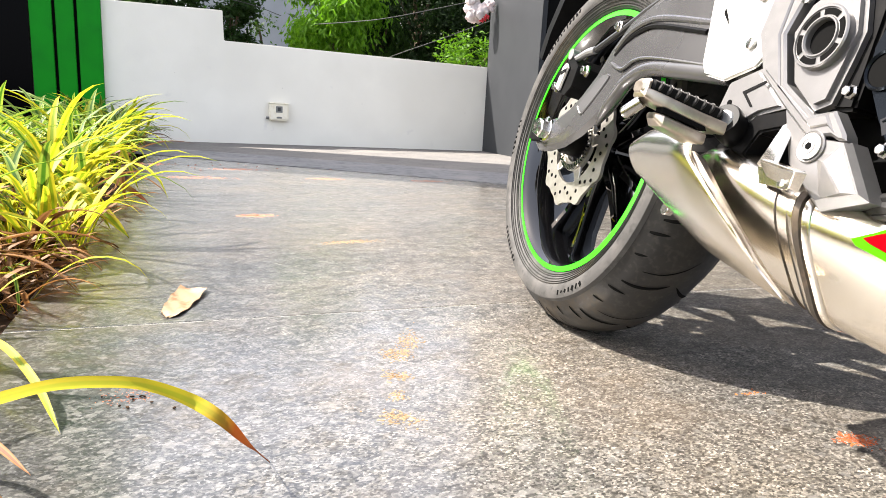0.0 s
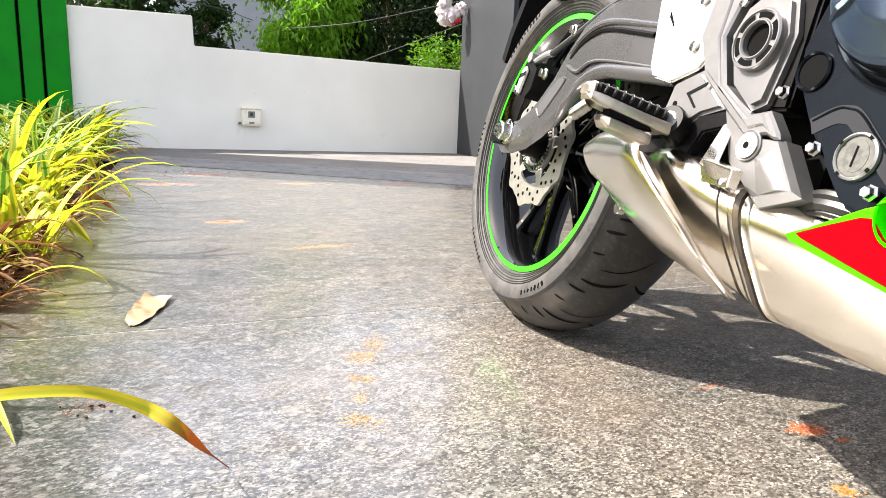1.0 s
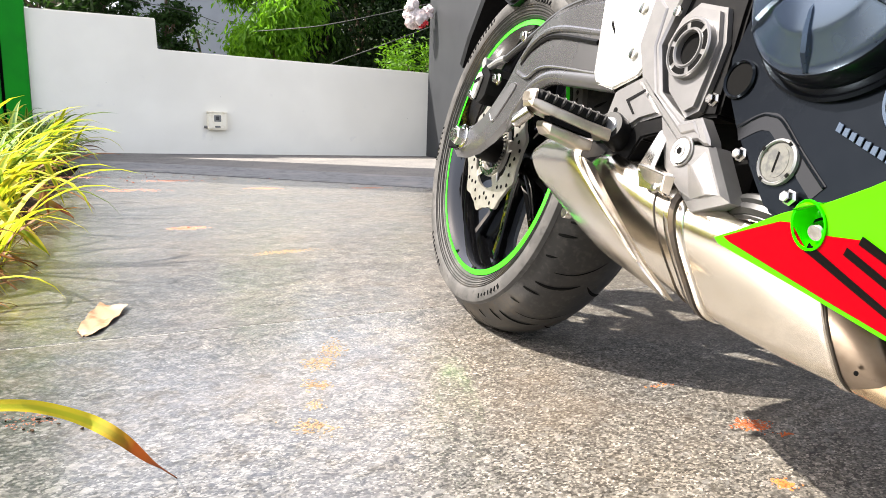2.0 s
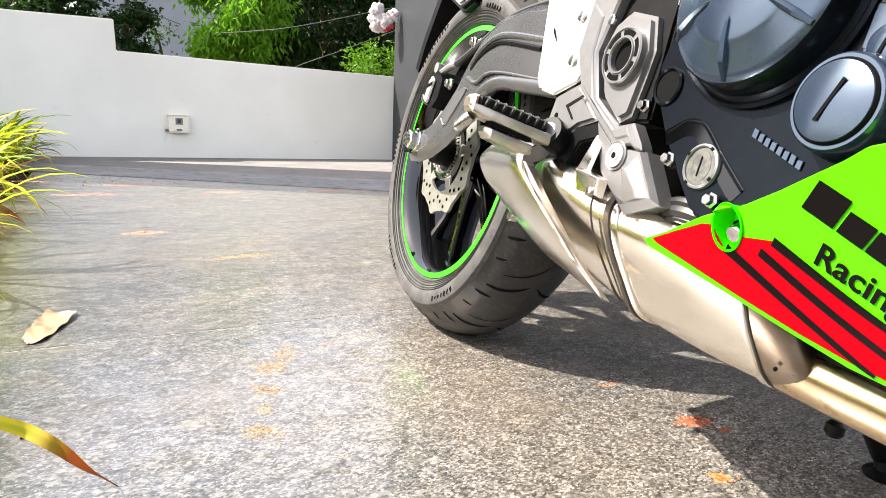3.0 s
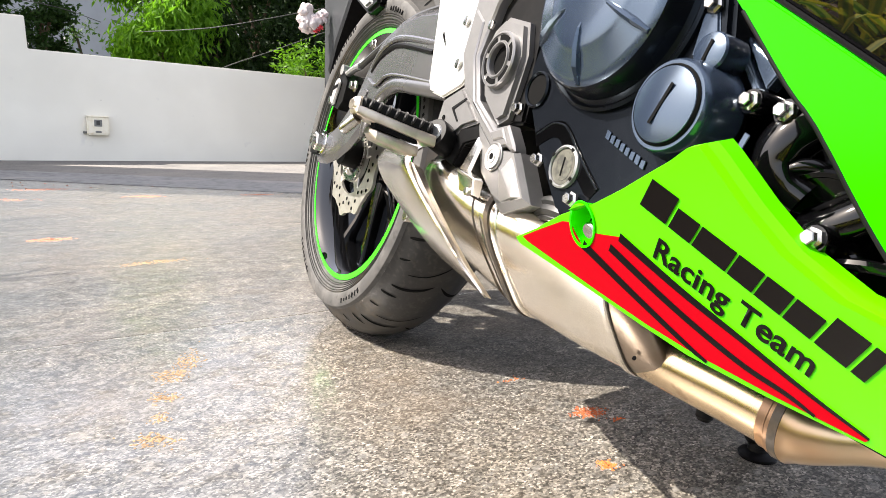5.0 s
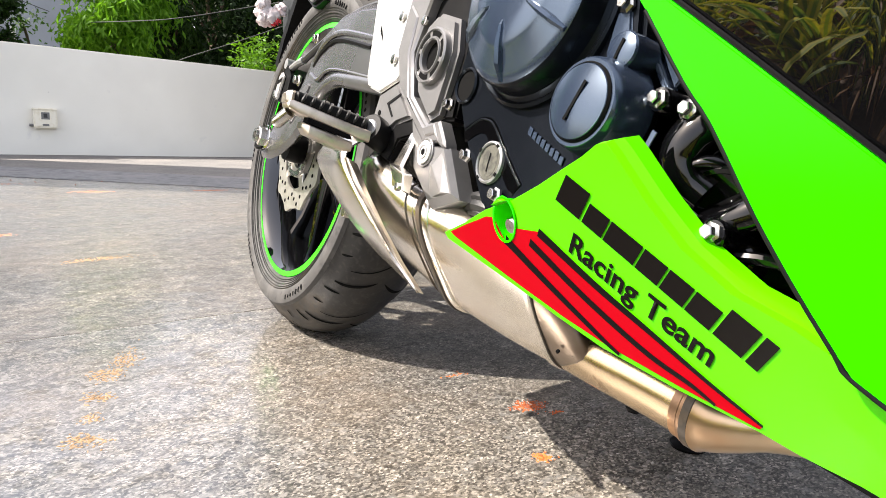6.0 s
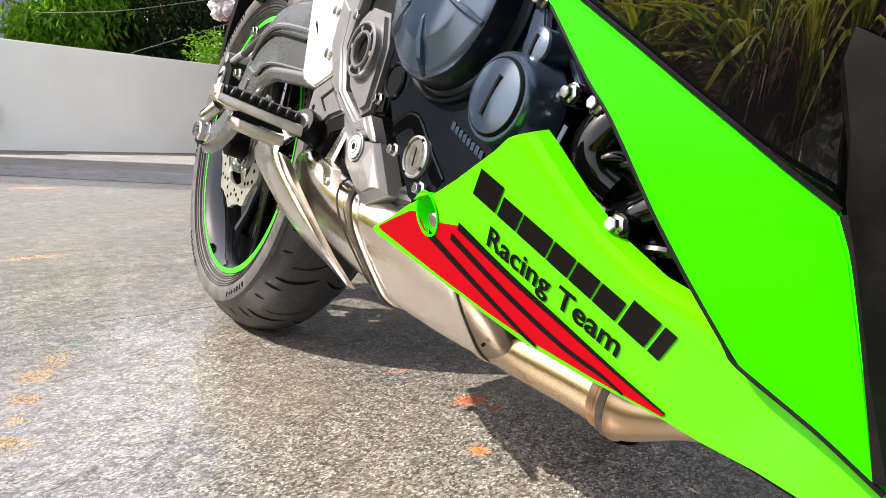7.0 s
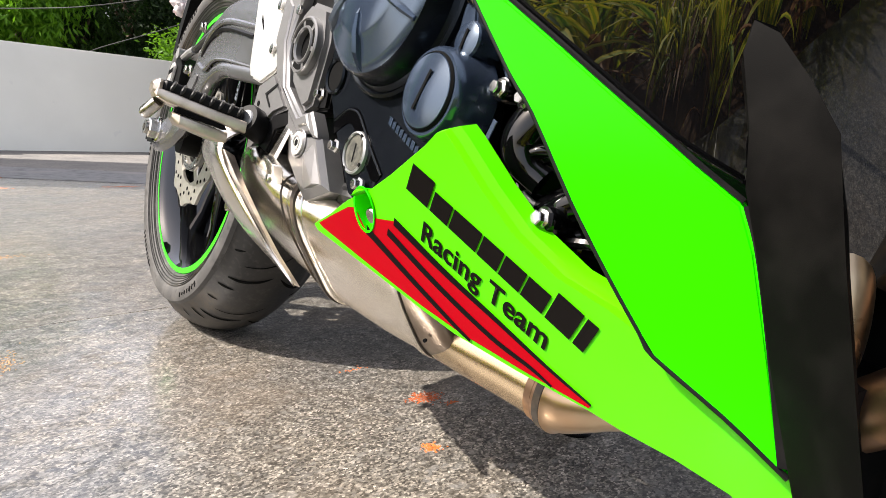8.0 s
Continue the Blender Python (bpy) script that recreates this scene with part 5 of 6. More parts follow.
part("pump_elbow", tube([(0.868, -0.118, 0.298), (0.882, -0.124, 0.299), (0.898, -0.121, 0.310), (0.910, -0.110, 0.325)], 0.0110, 18), ENGINEGLOSS, pump)
part("pump_rib", tube([(0.838, -0.122, 0.330), (0.842, -0.125, 0.316), (0.854, -0.126, 0.304), (0.868, -0.124, 0.297)], 0.0024, 8), CASTGREY, pump)
part("cylinder_block", box(0.82, 0.93, -0.115, 0.11, 0.36, 0.60, 0.015), ENGINEGLOSS, bike, "black cylinder block")
part("lower_rib", tube([(0.868, -0.126, 0.287), (0.885, -0.128, 0.2815), (0.91, -0.124, 0.2835), (0.935, -0.112, 0.281)], 0.0035, 8), ENGINEGLOSS, bike, "black cast rib under the pump")
part("lower_lug", turned([(0.011, 0), (0.011, 0.014), (0.009, 0.016)], (0.893, -0.110, 0.2800), RIGHT, 20), ENGINEGLOSS, bike)
for k, z in enumerate((0.268, 0.276, 0.262)):
    part("hose", tube([(0.600, -0.110, z), (0.64, -0.128, z + 0.012), (0.69, -0.120, z + 0.006), (0.74, -0.10, z - 0.004)], 0.0062 - k * 0.0012, 8), HOSE, bike, "black hose below the engine")
part("frame_tube", tube([(0.520, -0.125, 0.455), (0.585, -0.128, 0.500), (0.66, -0.13, 0.56)], 0.013, 14), CASTGREY, bike, "grey trellis frame tube")
part("frame_tube", tube([(0.560, -0.118, 0.440), (0.60, -0.120, 0.470), (0.64, -0.122, 0.53)], 0.011, 14), CASTGREY, bike, "grey trellis frame tube")
part("inner_frame", box(0.44, 0.62, -0.10, 0.10, 0.25, 0.50, 0.012), DULLBLACK, bike, "black frame core")
part("shock_linkage", box(0.335, 0.50, -0.05, 0.09, 0.215, 0.50, 0.01), DULLBLACK, bike)

# tail: hugger, number plate hanger, seat tail
part("rear_hugger", loft([[(math.sin(a) * r, y, 0.312 + math.cos(a) * r) for y, r in ((-0.085, 0.318), (-0.080, 0.330), (0, 0.338), (0.08, 0.33), (0.085, 0.318))] for a in [radians(v) for v in range(4, 64, 6)]], closed=False, caps=False), DULLBLACK, bike, "black inner mudguard over the tyre")
part("plate_hanger", loft([[(x, -0.06, z), (x, 0.06, z), (x - 0.02, 0.06, z + 0.01), (x - 0.02, -0.06, z + 0.01)] for x, z in ((-0.285, 0.475), (-0.275, 0.53), (-0.235, 0.62), (-0.18, 0.70))]), DULLBLACK, bike, "black rear mudguard and plate hanger")
part("tail", loft([[(x, -w, z), (x, -w * 0.8, z + 0.08), (x, w * 0.8, z + 0.08), (x, w, z)] for x, w, z in ((-0.34, 0.05, 0.78), (-0.05, 0.11, 0.71), (0.30, 0.14, 0.64), (0.55, 0.15, 0.60))]), GLOSSBLACK, bike, "gloss black tail fairing")
tail_box = part("tail_bracket", plate([(-0.150, -0.085, 0.640), (-0.130, -0.090, 0.600), (-0.030, -0.095, 0.556), (0.020, -0.095, 0.566), (0.000, -0.095, 0.630)], (0, 0.05, 0), 0.006), DULLBLACK, bike, "black tail bracket")
part("lens", plate([(-0.110, -0.0965, 0.600), (-0.035, -0.0985, 0.566), (-0.005, -0.0985, 0.572), (-0.070, -0.0965, 0.608)], (0, 0.012, 0), 0.004), CASTGREY, tail_box, "pale grey lamp lens")
foot = BIKE.inverted() @ Vector((0.722, 0.690, 0.0))
up_bike = (BIKE.to_3x3().inverted() @ Vector((0, 0, 1)))
part("side_stand", tube([foot + up_bike * 0.012, foot + up_bike * 0.032 + Vector((-0.004, -0.004, 0)), (0.64, 0.15, 0.17), (0.60, 0.10, 0.25)], lambda f: 0.011 + 0.004 * min(1, 3 * f), 14), DULLBLACK, bike, "black side stand")
part("stand_knob", turned([(0.006, 0), (0.009, 0.004), (0.009, 0.012), (0.005, 0.016)], (0.6741, 0.10, 0.1050), (0, 0, 1), 14), DULLBLACK, bike)
part("stand_foot", turned([(0.021, 0.0), (0.022, 0.004), (0.019, 0.007), (0.012, 0.009), (0.011, 0.014)], foot, up_bike, 28), DULLBLACK, bike, "black side stand foot")
part("front_wheel", turned([(0.20, -0.05), (0.24, -0.058), (0.27, -0.058), (0.295, -0.03), (0.30, 0), (0.295, 0.03), (0.27, 0.058), (0.24, 0.058), (0.2, 0.05)], (1.41, 0, 0.30), (0, 1, 0), 64), RUBBER, bike, "black front tyre")
part("front_body", loft([[(x, -w, z0), (x, -w * 0.9, z1), (x, w * 0.9, z1), (x, w, z0)] for x, w, z0, z1 in ((0.55, 0.13, 0.55, 0.78), (0.80, 0.15, 0.52, 0.88), (1.02, 0.12, 0.42, 1.0), (1.20, 0.12, 0.6, 1.05))]), GLOSSBLACK, bike, "gloss black tank and upper body")
part("radiator_side", box(0.955, 1.0, -0.10, 0.12, 0.2, 0.55, 0.01), DULLBLACK, bike)
part("radiator", box(1.000, 1.175, -0.020, 0.140, 0.130, 0.620, 0.01), DULLBLACK, bike, "black radiator behind the fairing")
part("belly", loft([[(x, -0.07, z), (x, 0.09, z), (x, 0.11, z + 0.10), (x, -0.085, z + 0.08)] for x, z in ((0.72, 0.20), (0.85, 0.19), (1.04, 0.165))]), DULLBLACK, bike, "black belly under the engine")


# ---- fittings on the wall ----
meter = root("wall_box", "ivory plastic meter box with a dark window on the wall", "meter box", Matrix.Translation(on_wall(1.055, 0.312)) @ Matrix.Rotation(math.atan2(WD.y, WD.x), 4, "Z"))
part("case", box(-0.086, 0.086, -0.050, 0.004, -0.086, 0.080, 0.010, 3), IVORY, meter)
part("lid", box(-0.088, 0.088, -0.066, -0.047, -0.080, 0.074, 0.012, 4), IVORY, meter)
part("hood", box(-0.092, 0.092, -0.070, 0.004, 0.068, 0.086, 0.007, 3), IVORY, meter)
part("window_rim", box(-0.037, 0.037, -0.0685, -0.063, -0.013, 0.057, 0.002), IVORY, meter)
part("window", box(-0.031, 0.031, -0.0700, -0.0675, -0.008, 0.051, 0.001), GREYPLASTIC, meter, "dark grey window")
part("dial", box(-0.014, 0.014, -0.0712, -0.0698, 0.006, 0.040, 0.0005), CABLE, meter, "dark display")
part("latch", box(-0.024, 0.024, -0.0695, -0.0655, -0.062, -0.046, 0.002), GREYPLASTIC, meter)
part("conduit", turned([(0.012, 0), (0.012, 0.03)], (-0.085, -0.02, -0.06), (-1, 0, 0), 12), GREYPLASTIC, meter)

pillar = tagged(root("green_pillar", "", ""), "green panelled pillar with black grooves", "pillar", kind="structure")
G0 = on_wall(-0.41, 0, 0.05)
gd = Vector((0.9224, 0.3863, 0))
for a, b in ((-0.52, -0.36), (-0.335, -0.20), (-0.175, 0.0)):
    part("green_strip", plate([G0 + gd * a, G0 + gd * b, G0 + gd * b - WN * 0.1, G0 + gd * a - WN * 0.1], (0, 0, 7.0), 0.004), GREENPANEL, pillar)
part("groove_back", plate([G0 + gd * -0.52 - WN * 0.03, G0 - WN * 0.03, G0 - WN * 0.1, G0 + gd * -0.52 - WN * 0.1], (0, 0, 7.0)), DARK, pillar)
tagged(part("dark_glazing", plate([G0 + gd * -3.2, G0 + gd * -0.53, G0 + gd * -0.53 - WN * 0.1, G0 + gd * -3.2 - WN * 0.1], (0, 0, 7.0)), DARKGLASS), "black glazed shopfront beside the green pillar", "glazing", kind="structure")
B0 = HOME + CROSS * -1.7
# Unseen low wall, added to darken reflections in the bike's black parts.
tagged(part("wall_west", plate([B0 + EDGE * -6, B0 + EDGE * 4.0, B0 + EDGE * 4.0 - CROSS * 0.2, B0 + EDGE * -6 - CROSS * 0.2], (0, 0, 0.42), 0.01), DARK), "unseen low dark wall added behind the bed to darken reflections", "low wall", kind="structure")

bag = root("hung_bag", "crumpled white plastic with red ribbon hung on the grey pillar", "plastic bag", Matrix.Translation(on_wall(3.04, 1.43, 0.10)) @ Matrix.Scale(0.95, 4))
random.seed(8)
for k in range(9):
    bm = bmesh.new()
    bmesh.ops.create_icosphere(bm, subdivisions=4, radius=0.060)
    c = Vector((random.uniform(-0.10, 0.10), random.uniform(-0.03, 0.03), random.uniform(-0.08, 0.10)))
    for v in bm.verts:
        fold = 0.25 + 0.8 * abs(noise.noise(v.co * 12 + c * 40)) + 0.25 * abs(noise.noise(v.co * 38 + c * 70))
        v.co = Vector((v.co.x * (0.35 + 1.5 * fold), v.co.y * (0.3 + fold), v.co.z * (0.55 + 1.25 * fold))) + c
    part("crumple", bm, BAG, bag, sharp=0.6)
for k in range(3):
    bm = bmesh.new()
    bmesh.ops.create_icosphere(bm, subdivisions=3, radius=0.03)
    for v in bm.verts:
        v.co = v.co * (0.45 + 1.3 * abs(noise.noise(v.co * 35 + Vector((k, 0, 0))))) + Vector((0.03 + 0.03 * k, -0.03, -0.11 + 0.02 * k))
    part("ribbon", bm, REDBIT, bag, sharp=0.6)


# ---- plants ----
def blade_mesh(name, length, width, lean, droop, mat, twist=0.0, steps=9):
    """A strap leaf that rises, leans over along +x and droops."""
    bm = bmesh.new()
    uv = bm.loops.layers.uv.new("along")
    p, a = Vector((0, 0, 0)), radians(90 - lean)
    rows = []
    for i in range(steps + 1):
        f = i / steps
        w = width * (0.55 + 0.9 * f) if f < 0.35 else width * (0.865 + 0.135 * 1) * (1 - ((f - 0.35) / 0.65) ** 2.2) + 0.0004
        tw = twist * f
        side = Vector((math.sin(tw) * 0.3, math.cos(tw), math.sin(tw) * 0.6)) * w / 2
        fold = Vector((0, 0, -w * 0.16))
        rows.append([bm.verts.new(p - side), bm.verts.new(p + fold), bm.verts.new(p + side)])
        p = p + Vector((math.cos(a), 0, math.sin(a))) * length / steps
        a -= radians(droop) / steps * (0.5 + 1.1 * f)
    for i in range(steps):
        for k in range(2):
            f = bm.faces.new((rows[i][k], rows[i][k + 1], rows[i + 1][k + 1], rows[i + 1][k]))
            for loop, (u, v) in zip(f.loops, ((k, i), (k + 1, i), (k + 1, i + 1), (k, i + 1))):
                loop[uv].uv = (u / 2, v / steps)
    for f in bm.faces:
        f.smooth = True
    me = bpy.data.meshes.new(name)
    bm.to_mesh(me)
    bm.free()
    me.materials.append(mat)
    return me


random.seed(21)
blades = {}
for kind, mat in (("yellow", BLADE), ("green", BLADEGREEN), ("dry", BLADEDRY)):
    blades[kind] = [blade_mesh("leaf", random.uniform(0.30, 0.52) * (0.8 if kind == "dry" else 1), random.uniform(0.018, 0.030), random.uniform(5, 30) + (25 if kind == "dry" else 0), random.uniform(60, 150), mat, random.uniform(-0.8, 0.8)) for _ in range(9)]


def grass_plant(x, y, size, count, greenness, dry):
    plant = root("spider_plant", "clump of arching yellow-green variegated strap leaves", "plant", Matrix.Translation((x, y, -0.02)), "plants along the bed")
    for k in range(count):
        r = random.random()
        kind = "dry" if r < dry else ("green" if r < dry + greenness else "yellow")
        m = Matrix.Translation((random.gauss(0, 0.035), random.gauss(0, 0.035), 0)) @ Matrix.Rotation(k * 2.399 + random.uniform(-0.4, 0.4), 4, "Z") @ Matrix.Rotation(radians(random.gauss(0, 7)), 4, "X") @ Matrix.Scale(size * random.uniform(0.7, 1.12), 4)
        part("leaf", random.choice(blades[kind]), None, plant, m=m)


for a in [k * 0.30 for k in range(-9, 18)]:
    for b in (-0.14, -0.45, -0.85):
        if b < -0.8 and a > 2.2:
            continue
        q = HOME + EDGE * (a + random.uniform(-0.08, 0.08)) + CROSS * (b + random.uniform(-0.06, 0.06))
        if a >= 0.35 and b > -0.3:
            q -= CROSS * (-0.05 + 0.13 * min(1, max(0, a - 0.9)))
        if -1.15 < a < 0.35 and b > -0.3:
            q -= CROSS * (0.26 if a < 0.1 else 0.12)
        grass_plant(q.x, q.y, random.uniform(0.80, 1.05) * (1.25 if a < 0.2 else 1.16), 33, 0.16 + 0.35 * (a > 1.7) + 0.25 * (b < -0.4), 0.18)
for k in range(8):
    q = HOME + EDGE * (0.02 + k * 0.2 + random.uniform(-0.05, 0.05)) + CROSS * random.uniform(-0.10, -0.03)
    grass_plant(q.x, q.y, random.uniform(0.36, 0.55), 18, 0.05, 0.75)
for k in range(6):
    q = HOME + EDGE * (0.25 + k * 0.12) + CROSS * random.uniform(-0.16, -0.06)
    grass_plant(q.x, q.y, random.uniform(0.42, 0.62), 22, 0.0, 0.95)


# ---- a long leaf arching over the paving, and another short one ----
def strap(name, points, width, mat, label):
    pts = smooth_path(points, 7)
    bm = bmesh.new()
    uv = bm.loops.layers.uv.new("along")
    rows = []
    for i, p in enumerate(pts):
        f = i / (len(pts) - 1)
        d = (pts[min(i + 1, len(pts) - 1)] - pts[max(i - 1, 0)]).normalized()
        side = d.cross(Vector((0.1, -0.55, 0.83))).normalized() * width * (1 - max(0, (f - 0.55) / 0.45) ** 2.6) * 0.5
        rows.append([bm.verts.new(p - side), bm.verts.new(p - Vector((0, 0, width * 0.12))), bm.verts.new(p + side)])
    n = len(rows) - 1
    for i in range(n):
        for k in range(2):
            f = bm.faces.new((rows[i][k], rows[i][k + 1], rows[i + 1][k + 1], rows[i + 1][k]))
            for loop, (u, v) in zip(f.loops, ((k, i), (k + 1, i), (k + 1, i + 1), (k, i + 1))):
                loop[uv].uv = (u / 2, v / n)
    for f in bm.faces:
        f.smooth = True
    me = bpy.data.meshes.new(name)
    bm.to_mesh(me)
    bm.free()
    me.materials.append(mat)
    return tagged(new(name, me), label, "leaf")


strap("arching_leaf", [(-0.225, 0.515, 0.147), (-0.211, 0.559, 0.14), (-0.191, 0.592, 0.13), (-0.169, 0.621, 0.116), (-0.143, 0.644, 0.094), (-0.114, 0.641, 0.079), (-0.097, 0.662, 0.045), (-0.089, 0.706, 0.002)], 0.0130, LONGBLADE, "long yellow strap leaf with a browned tip resting on the paving")
strap("small_leaf", [(-0.56, 0.93, 0.03), (-0.47, 0.87, 0.045), (-0.385, 0.80, 0.032), (-0.320, 0.738, 0.002)], 0.0095, BLADE, "short yellow-green strap leaf bent to the paving")
strap("dry_leaf", [(-0.50, 0.66, 0.06), (-0.40, 0.66, 0.05), (-0.33, 0.645, 0.045), (-0.27, 0.615, 0.03)], 0.008, BLADEDRY, "curled brown dry strap leaf at the edge of the bed")
strap("dry_leaf", [(-0.46, 0.60, 0.07), (-0.36, 0.60, 0.055), (-0.29, 0.585, 0.035), (-0.245, 0.575, 0.004)], 0.007, BLADEDRY, "curled brown dry strap leaf at the edge of the bed")

strap("trailing_leaf", [(-1.30, 2.33, 0.08), (-1.194, 2.336, 0.123), (-1.115, 2.346, 0.088), (-1.035, 2.351, 0.044), (-0.973, 2.345, 0.003)], 0.026, LONGBLADE, "yellowed strap leaf with a brown tip trailing over the edge")
strap("trailing_leaf", [(-1.40, 2.60, 0.02), (-1.359, 2.607, 0.11), (-1.309, 2.622, 0.17), (-1.258, 2.632, 0.199), (-1.219, 2.633, 0.196), (-1.191, 2.625, 0.15), (-1.163, 2.615, 0.088), (-1.128, 2.603, 0.003)], 0.022, BLADE, "yellow-green strap leaf arching from the bed to the paving")
strap("trailing_leaf", [(-0.97, 1.79, 0.07), (-0.895, 1.782, 0.123), (-0.848, 1.773, 0.086), (-0.80, 1.762, 0.050), (-0.747, 1.749, 0.003)], 0.030, BLADE, "broad yellow-green strap leaf trailing over the bed's edge")
strap("trailing_leaf", [(-1.04, 1.89, 0.06), (-0.978, 1.886, 0.127), (-0.930, 1.881, 0.105), (-0.894, 1.864, 0.068), (-0.847, 1.848, 0.003)], 0.024, BLADE, "broad yellow-green strap leaf trailing over the bed's edge")
strap("dry_leaf", [(-0.90, 1.56, 0.02), (-0.843, 1.508, 0.006), (-0.768, 1.414, 0.008), (-0.727, 1.445, 0.006), (-0.730, 1.513, 0.010), (-0.813, 1.599, 0.015), (-0.90, 1.62, 0.03)], 0.018, BLADEDRY, "curled brown dry strap leaf looped on the paving")
strap("dry_leaf", [(-1.12, 2.34, 0.02), (-1.075, 2.33, 0.06), (-1.050, 2.32, 0.115), (-1.046, 2.32, 0.055), (-1.040, 2.32, 0.004)], 0.016, BLADEDRY, "curled brown dry strap leaf at the edge of the bed")
strap("dry_leaf", [(-0.99, 1.72, 0.03), (-0.90, 1.70, 0.035), (-0.83, 1.69, 0.018), (-0.76, 1.67, 0.003)], 0.014, BLADEDRY, "curled brown dry strap leaf at the edge of the bed")

# ---- bits on the paving ----
bm = bmesh.new()
grid = []
lp = [Vector((-0.397, 1.136, 0)), Vector((-0.362, 1.130, 0)), Vector((-0.374, 1.306, 0)), Vector((-0.431, 1.303, 0))]
for i in range(15):
    f = i / 14
    a, b = lp[0].lerp(lp[3], f), lp[1].lerp(lp[2], f)
    mid, half = (a + b) / 2, (b - a) / 2
    w = min(1.0, 0.30 + 1.9 * f ** 0.5) * (1.0 + 0.22 * math.sin(math.pi * f)) * (1 + 0.012 * math.sin(f * 23) + 0.01 * math.sin(f * 41))
    row = []
    for k in range(9):
        u = k / 4 - 1
        lift = 0.002 + 0.004 * u * u * (0.4 + 0.6 * f) + 0.003 * f ** 3 + 0.002 * math.sin(f * 19 + u * 5)
        row.append(mid + half * w * u * (1 - 0.12 * u * u) + Vector((0, 0, lift)))
    grid.append(row)
leaf = tagged(part("fallen_leaf", loft(grid, closed=False, caps=False, bm=bm), PAPER), "pale tan dry curled leaf lying on the paving", "leaf")


def crumbs(name, x, y, spread, count, size, mat, label):
    bm = bmesh.new()
    for k in range(count):
        m = Matrix.Translation((x + random.gauss(0, spread), y + random.gauss(0, spread * 0.8), size * 0.3)) @ Matrix.Rotation(random.random() * 6, 4, "Z") @ Matrix.Diagonal((size * random.uniform(0.5, 1.6), size * random.uniform(0.4, 1), size * 0.5, 1))
        bmesh.ops.create_icosphere(bm, subdivisions=1, radius=0.5, matrix=m)
    tagged(part(name, bm, mat), label, "crumbs", kind="stuff")


def dust(name, x, y, wide, deep, turn, count, size, mat, label):
    """Flakes of dried dust trodden flat, ragged towards the edge of the patch."""
    bm = bmesh.new()
    c, s = math.cos(turn), math.sin(turn)
    for k in range(count):
        u, v = random.gauss(0, 0.42) * wide, random.gauss(0, 0.42) * deep
        m = Matrix.Translation((x + u * c - v * s, y + u * s + v * c, 0.0003)) @ Matrix.Rotation(random.random() * 6, 4, "Z") @ Matrix.Diagonal((size * random.uniform(0.4, 1.5), size * random.uniform(0.3, 0.8), 0.0006, 1))
        bmesh.ops.create_cone(bm, cap_ends=True, segments=6, radius1=0.5, radius2=0.35, depth=1, matrix=m)
    tagged(part(name, bm, mat), label, "dust", kind="stuff")


dust("rust_dust", 0.572, 0.832, 0.026, 0.020, 0.3, 190, 0.0040, RUST, "rust-brown dust smeared on the paving")
dust("rust_dust", 0.600, 0.806, 0.012, 0.006, 0.3, 24, 0.0032, RUST, "rust-brown dust smeared on the paving")
dust("orange_dust", 0.534, 0.695, 0.013, 0.011, 0.0, 110, 0.0034, ORANGE, "small patch of orange dust on the paving")
dust("orange_dust", 0.50, 0.955, 0.030, 0.012, 0.2, 16, 0.0036, ORANGE, "thin orange dust on the paving")
for x, y, wide, deep, count in ((0.022, 1.085, 0.020, 0.060, 120), (0.010, 1.030, 0.026, 0.034, 110), (0.016, 0.945, 0.030, 0.020, 90), (0.024, 0.880, 0.016, 0.018, 40), (0.030, 0.822, 0.030, 0.024, 110)):
    dust("ochre_dust", x, y, wide, deep, 0.0, count, 0.0045, OCHRE, "ochre dust trodden into the paving")
dust("ochre_dust", -0.185, 1.863, 0.110, 0.030, 0.5, 160, 0.007, OCHRE, "streak of ochre dust trodden into the paving")
for x, y, wide, deep in ((-1.153, 3.24, 0.16, 0.07), (-0.58, 3.49, 0.10, 0.05), (-1.66, 3.80, 0.20, 0.08), (-1.13, 3.75, 0.16, 0.06), (-0.05, 3.66, 0.10, 0.03), (-0.56, 2.21, 0.06, 0.03)):
    dust("brick_dust", x, y, wide, deep, 0.38, 130, 0.014, REDDUST, "pale brick-red dust lying on the paving")
dust("brick_dust", -0.300, 0.835, 0.040, 0.030, 0.0, 70, 0.0026, REDDUST, "pale brick-red dust lying on the paving")
crumbs("soil_crumbs", -0.28, 0.82, 0.03, 9, 0.005, SOIL, "dark soil crumbs on the paving")
crumbs("soil_crumbs", -1.35, 3.9, 0.30, 26, 0.009, RUST, "reddish soil crumbs on the paving")


# ---- trees, house and cables beyond the wall ----
def leaf_cluster(bm, uv, c, size, rng, hang, slim):
    n = Vector((rng.gauss(0, 1), rng.gauss(0, 1), rng.gauss(0.4, 1))).normalized()
    way = Vector((rng.gauss(0, 1), rng.gauss(0, 1), rng.gauss(-hang, 0.6))).normalized()
    side = n.cross(way)
    if side.length < 0.05:
        return
    side = side.normalized() * size * slim
    tip, mid = c + way * size, c + way * size * 0.45
    v = [bm.verts.new(q) for q in (c, mid - side, tip, mid + side)]
    f = bm.faces.new(v)
    for loop, w in zip(f.loops, ((0.5, 0), (0, 0.4), (0.5, 0.6), (1, 0.4))):
        loop[uv].uv = w


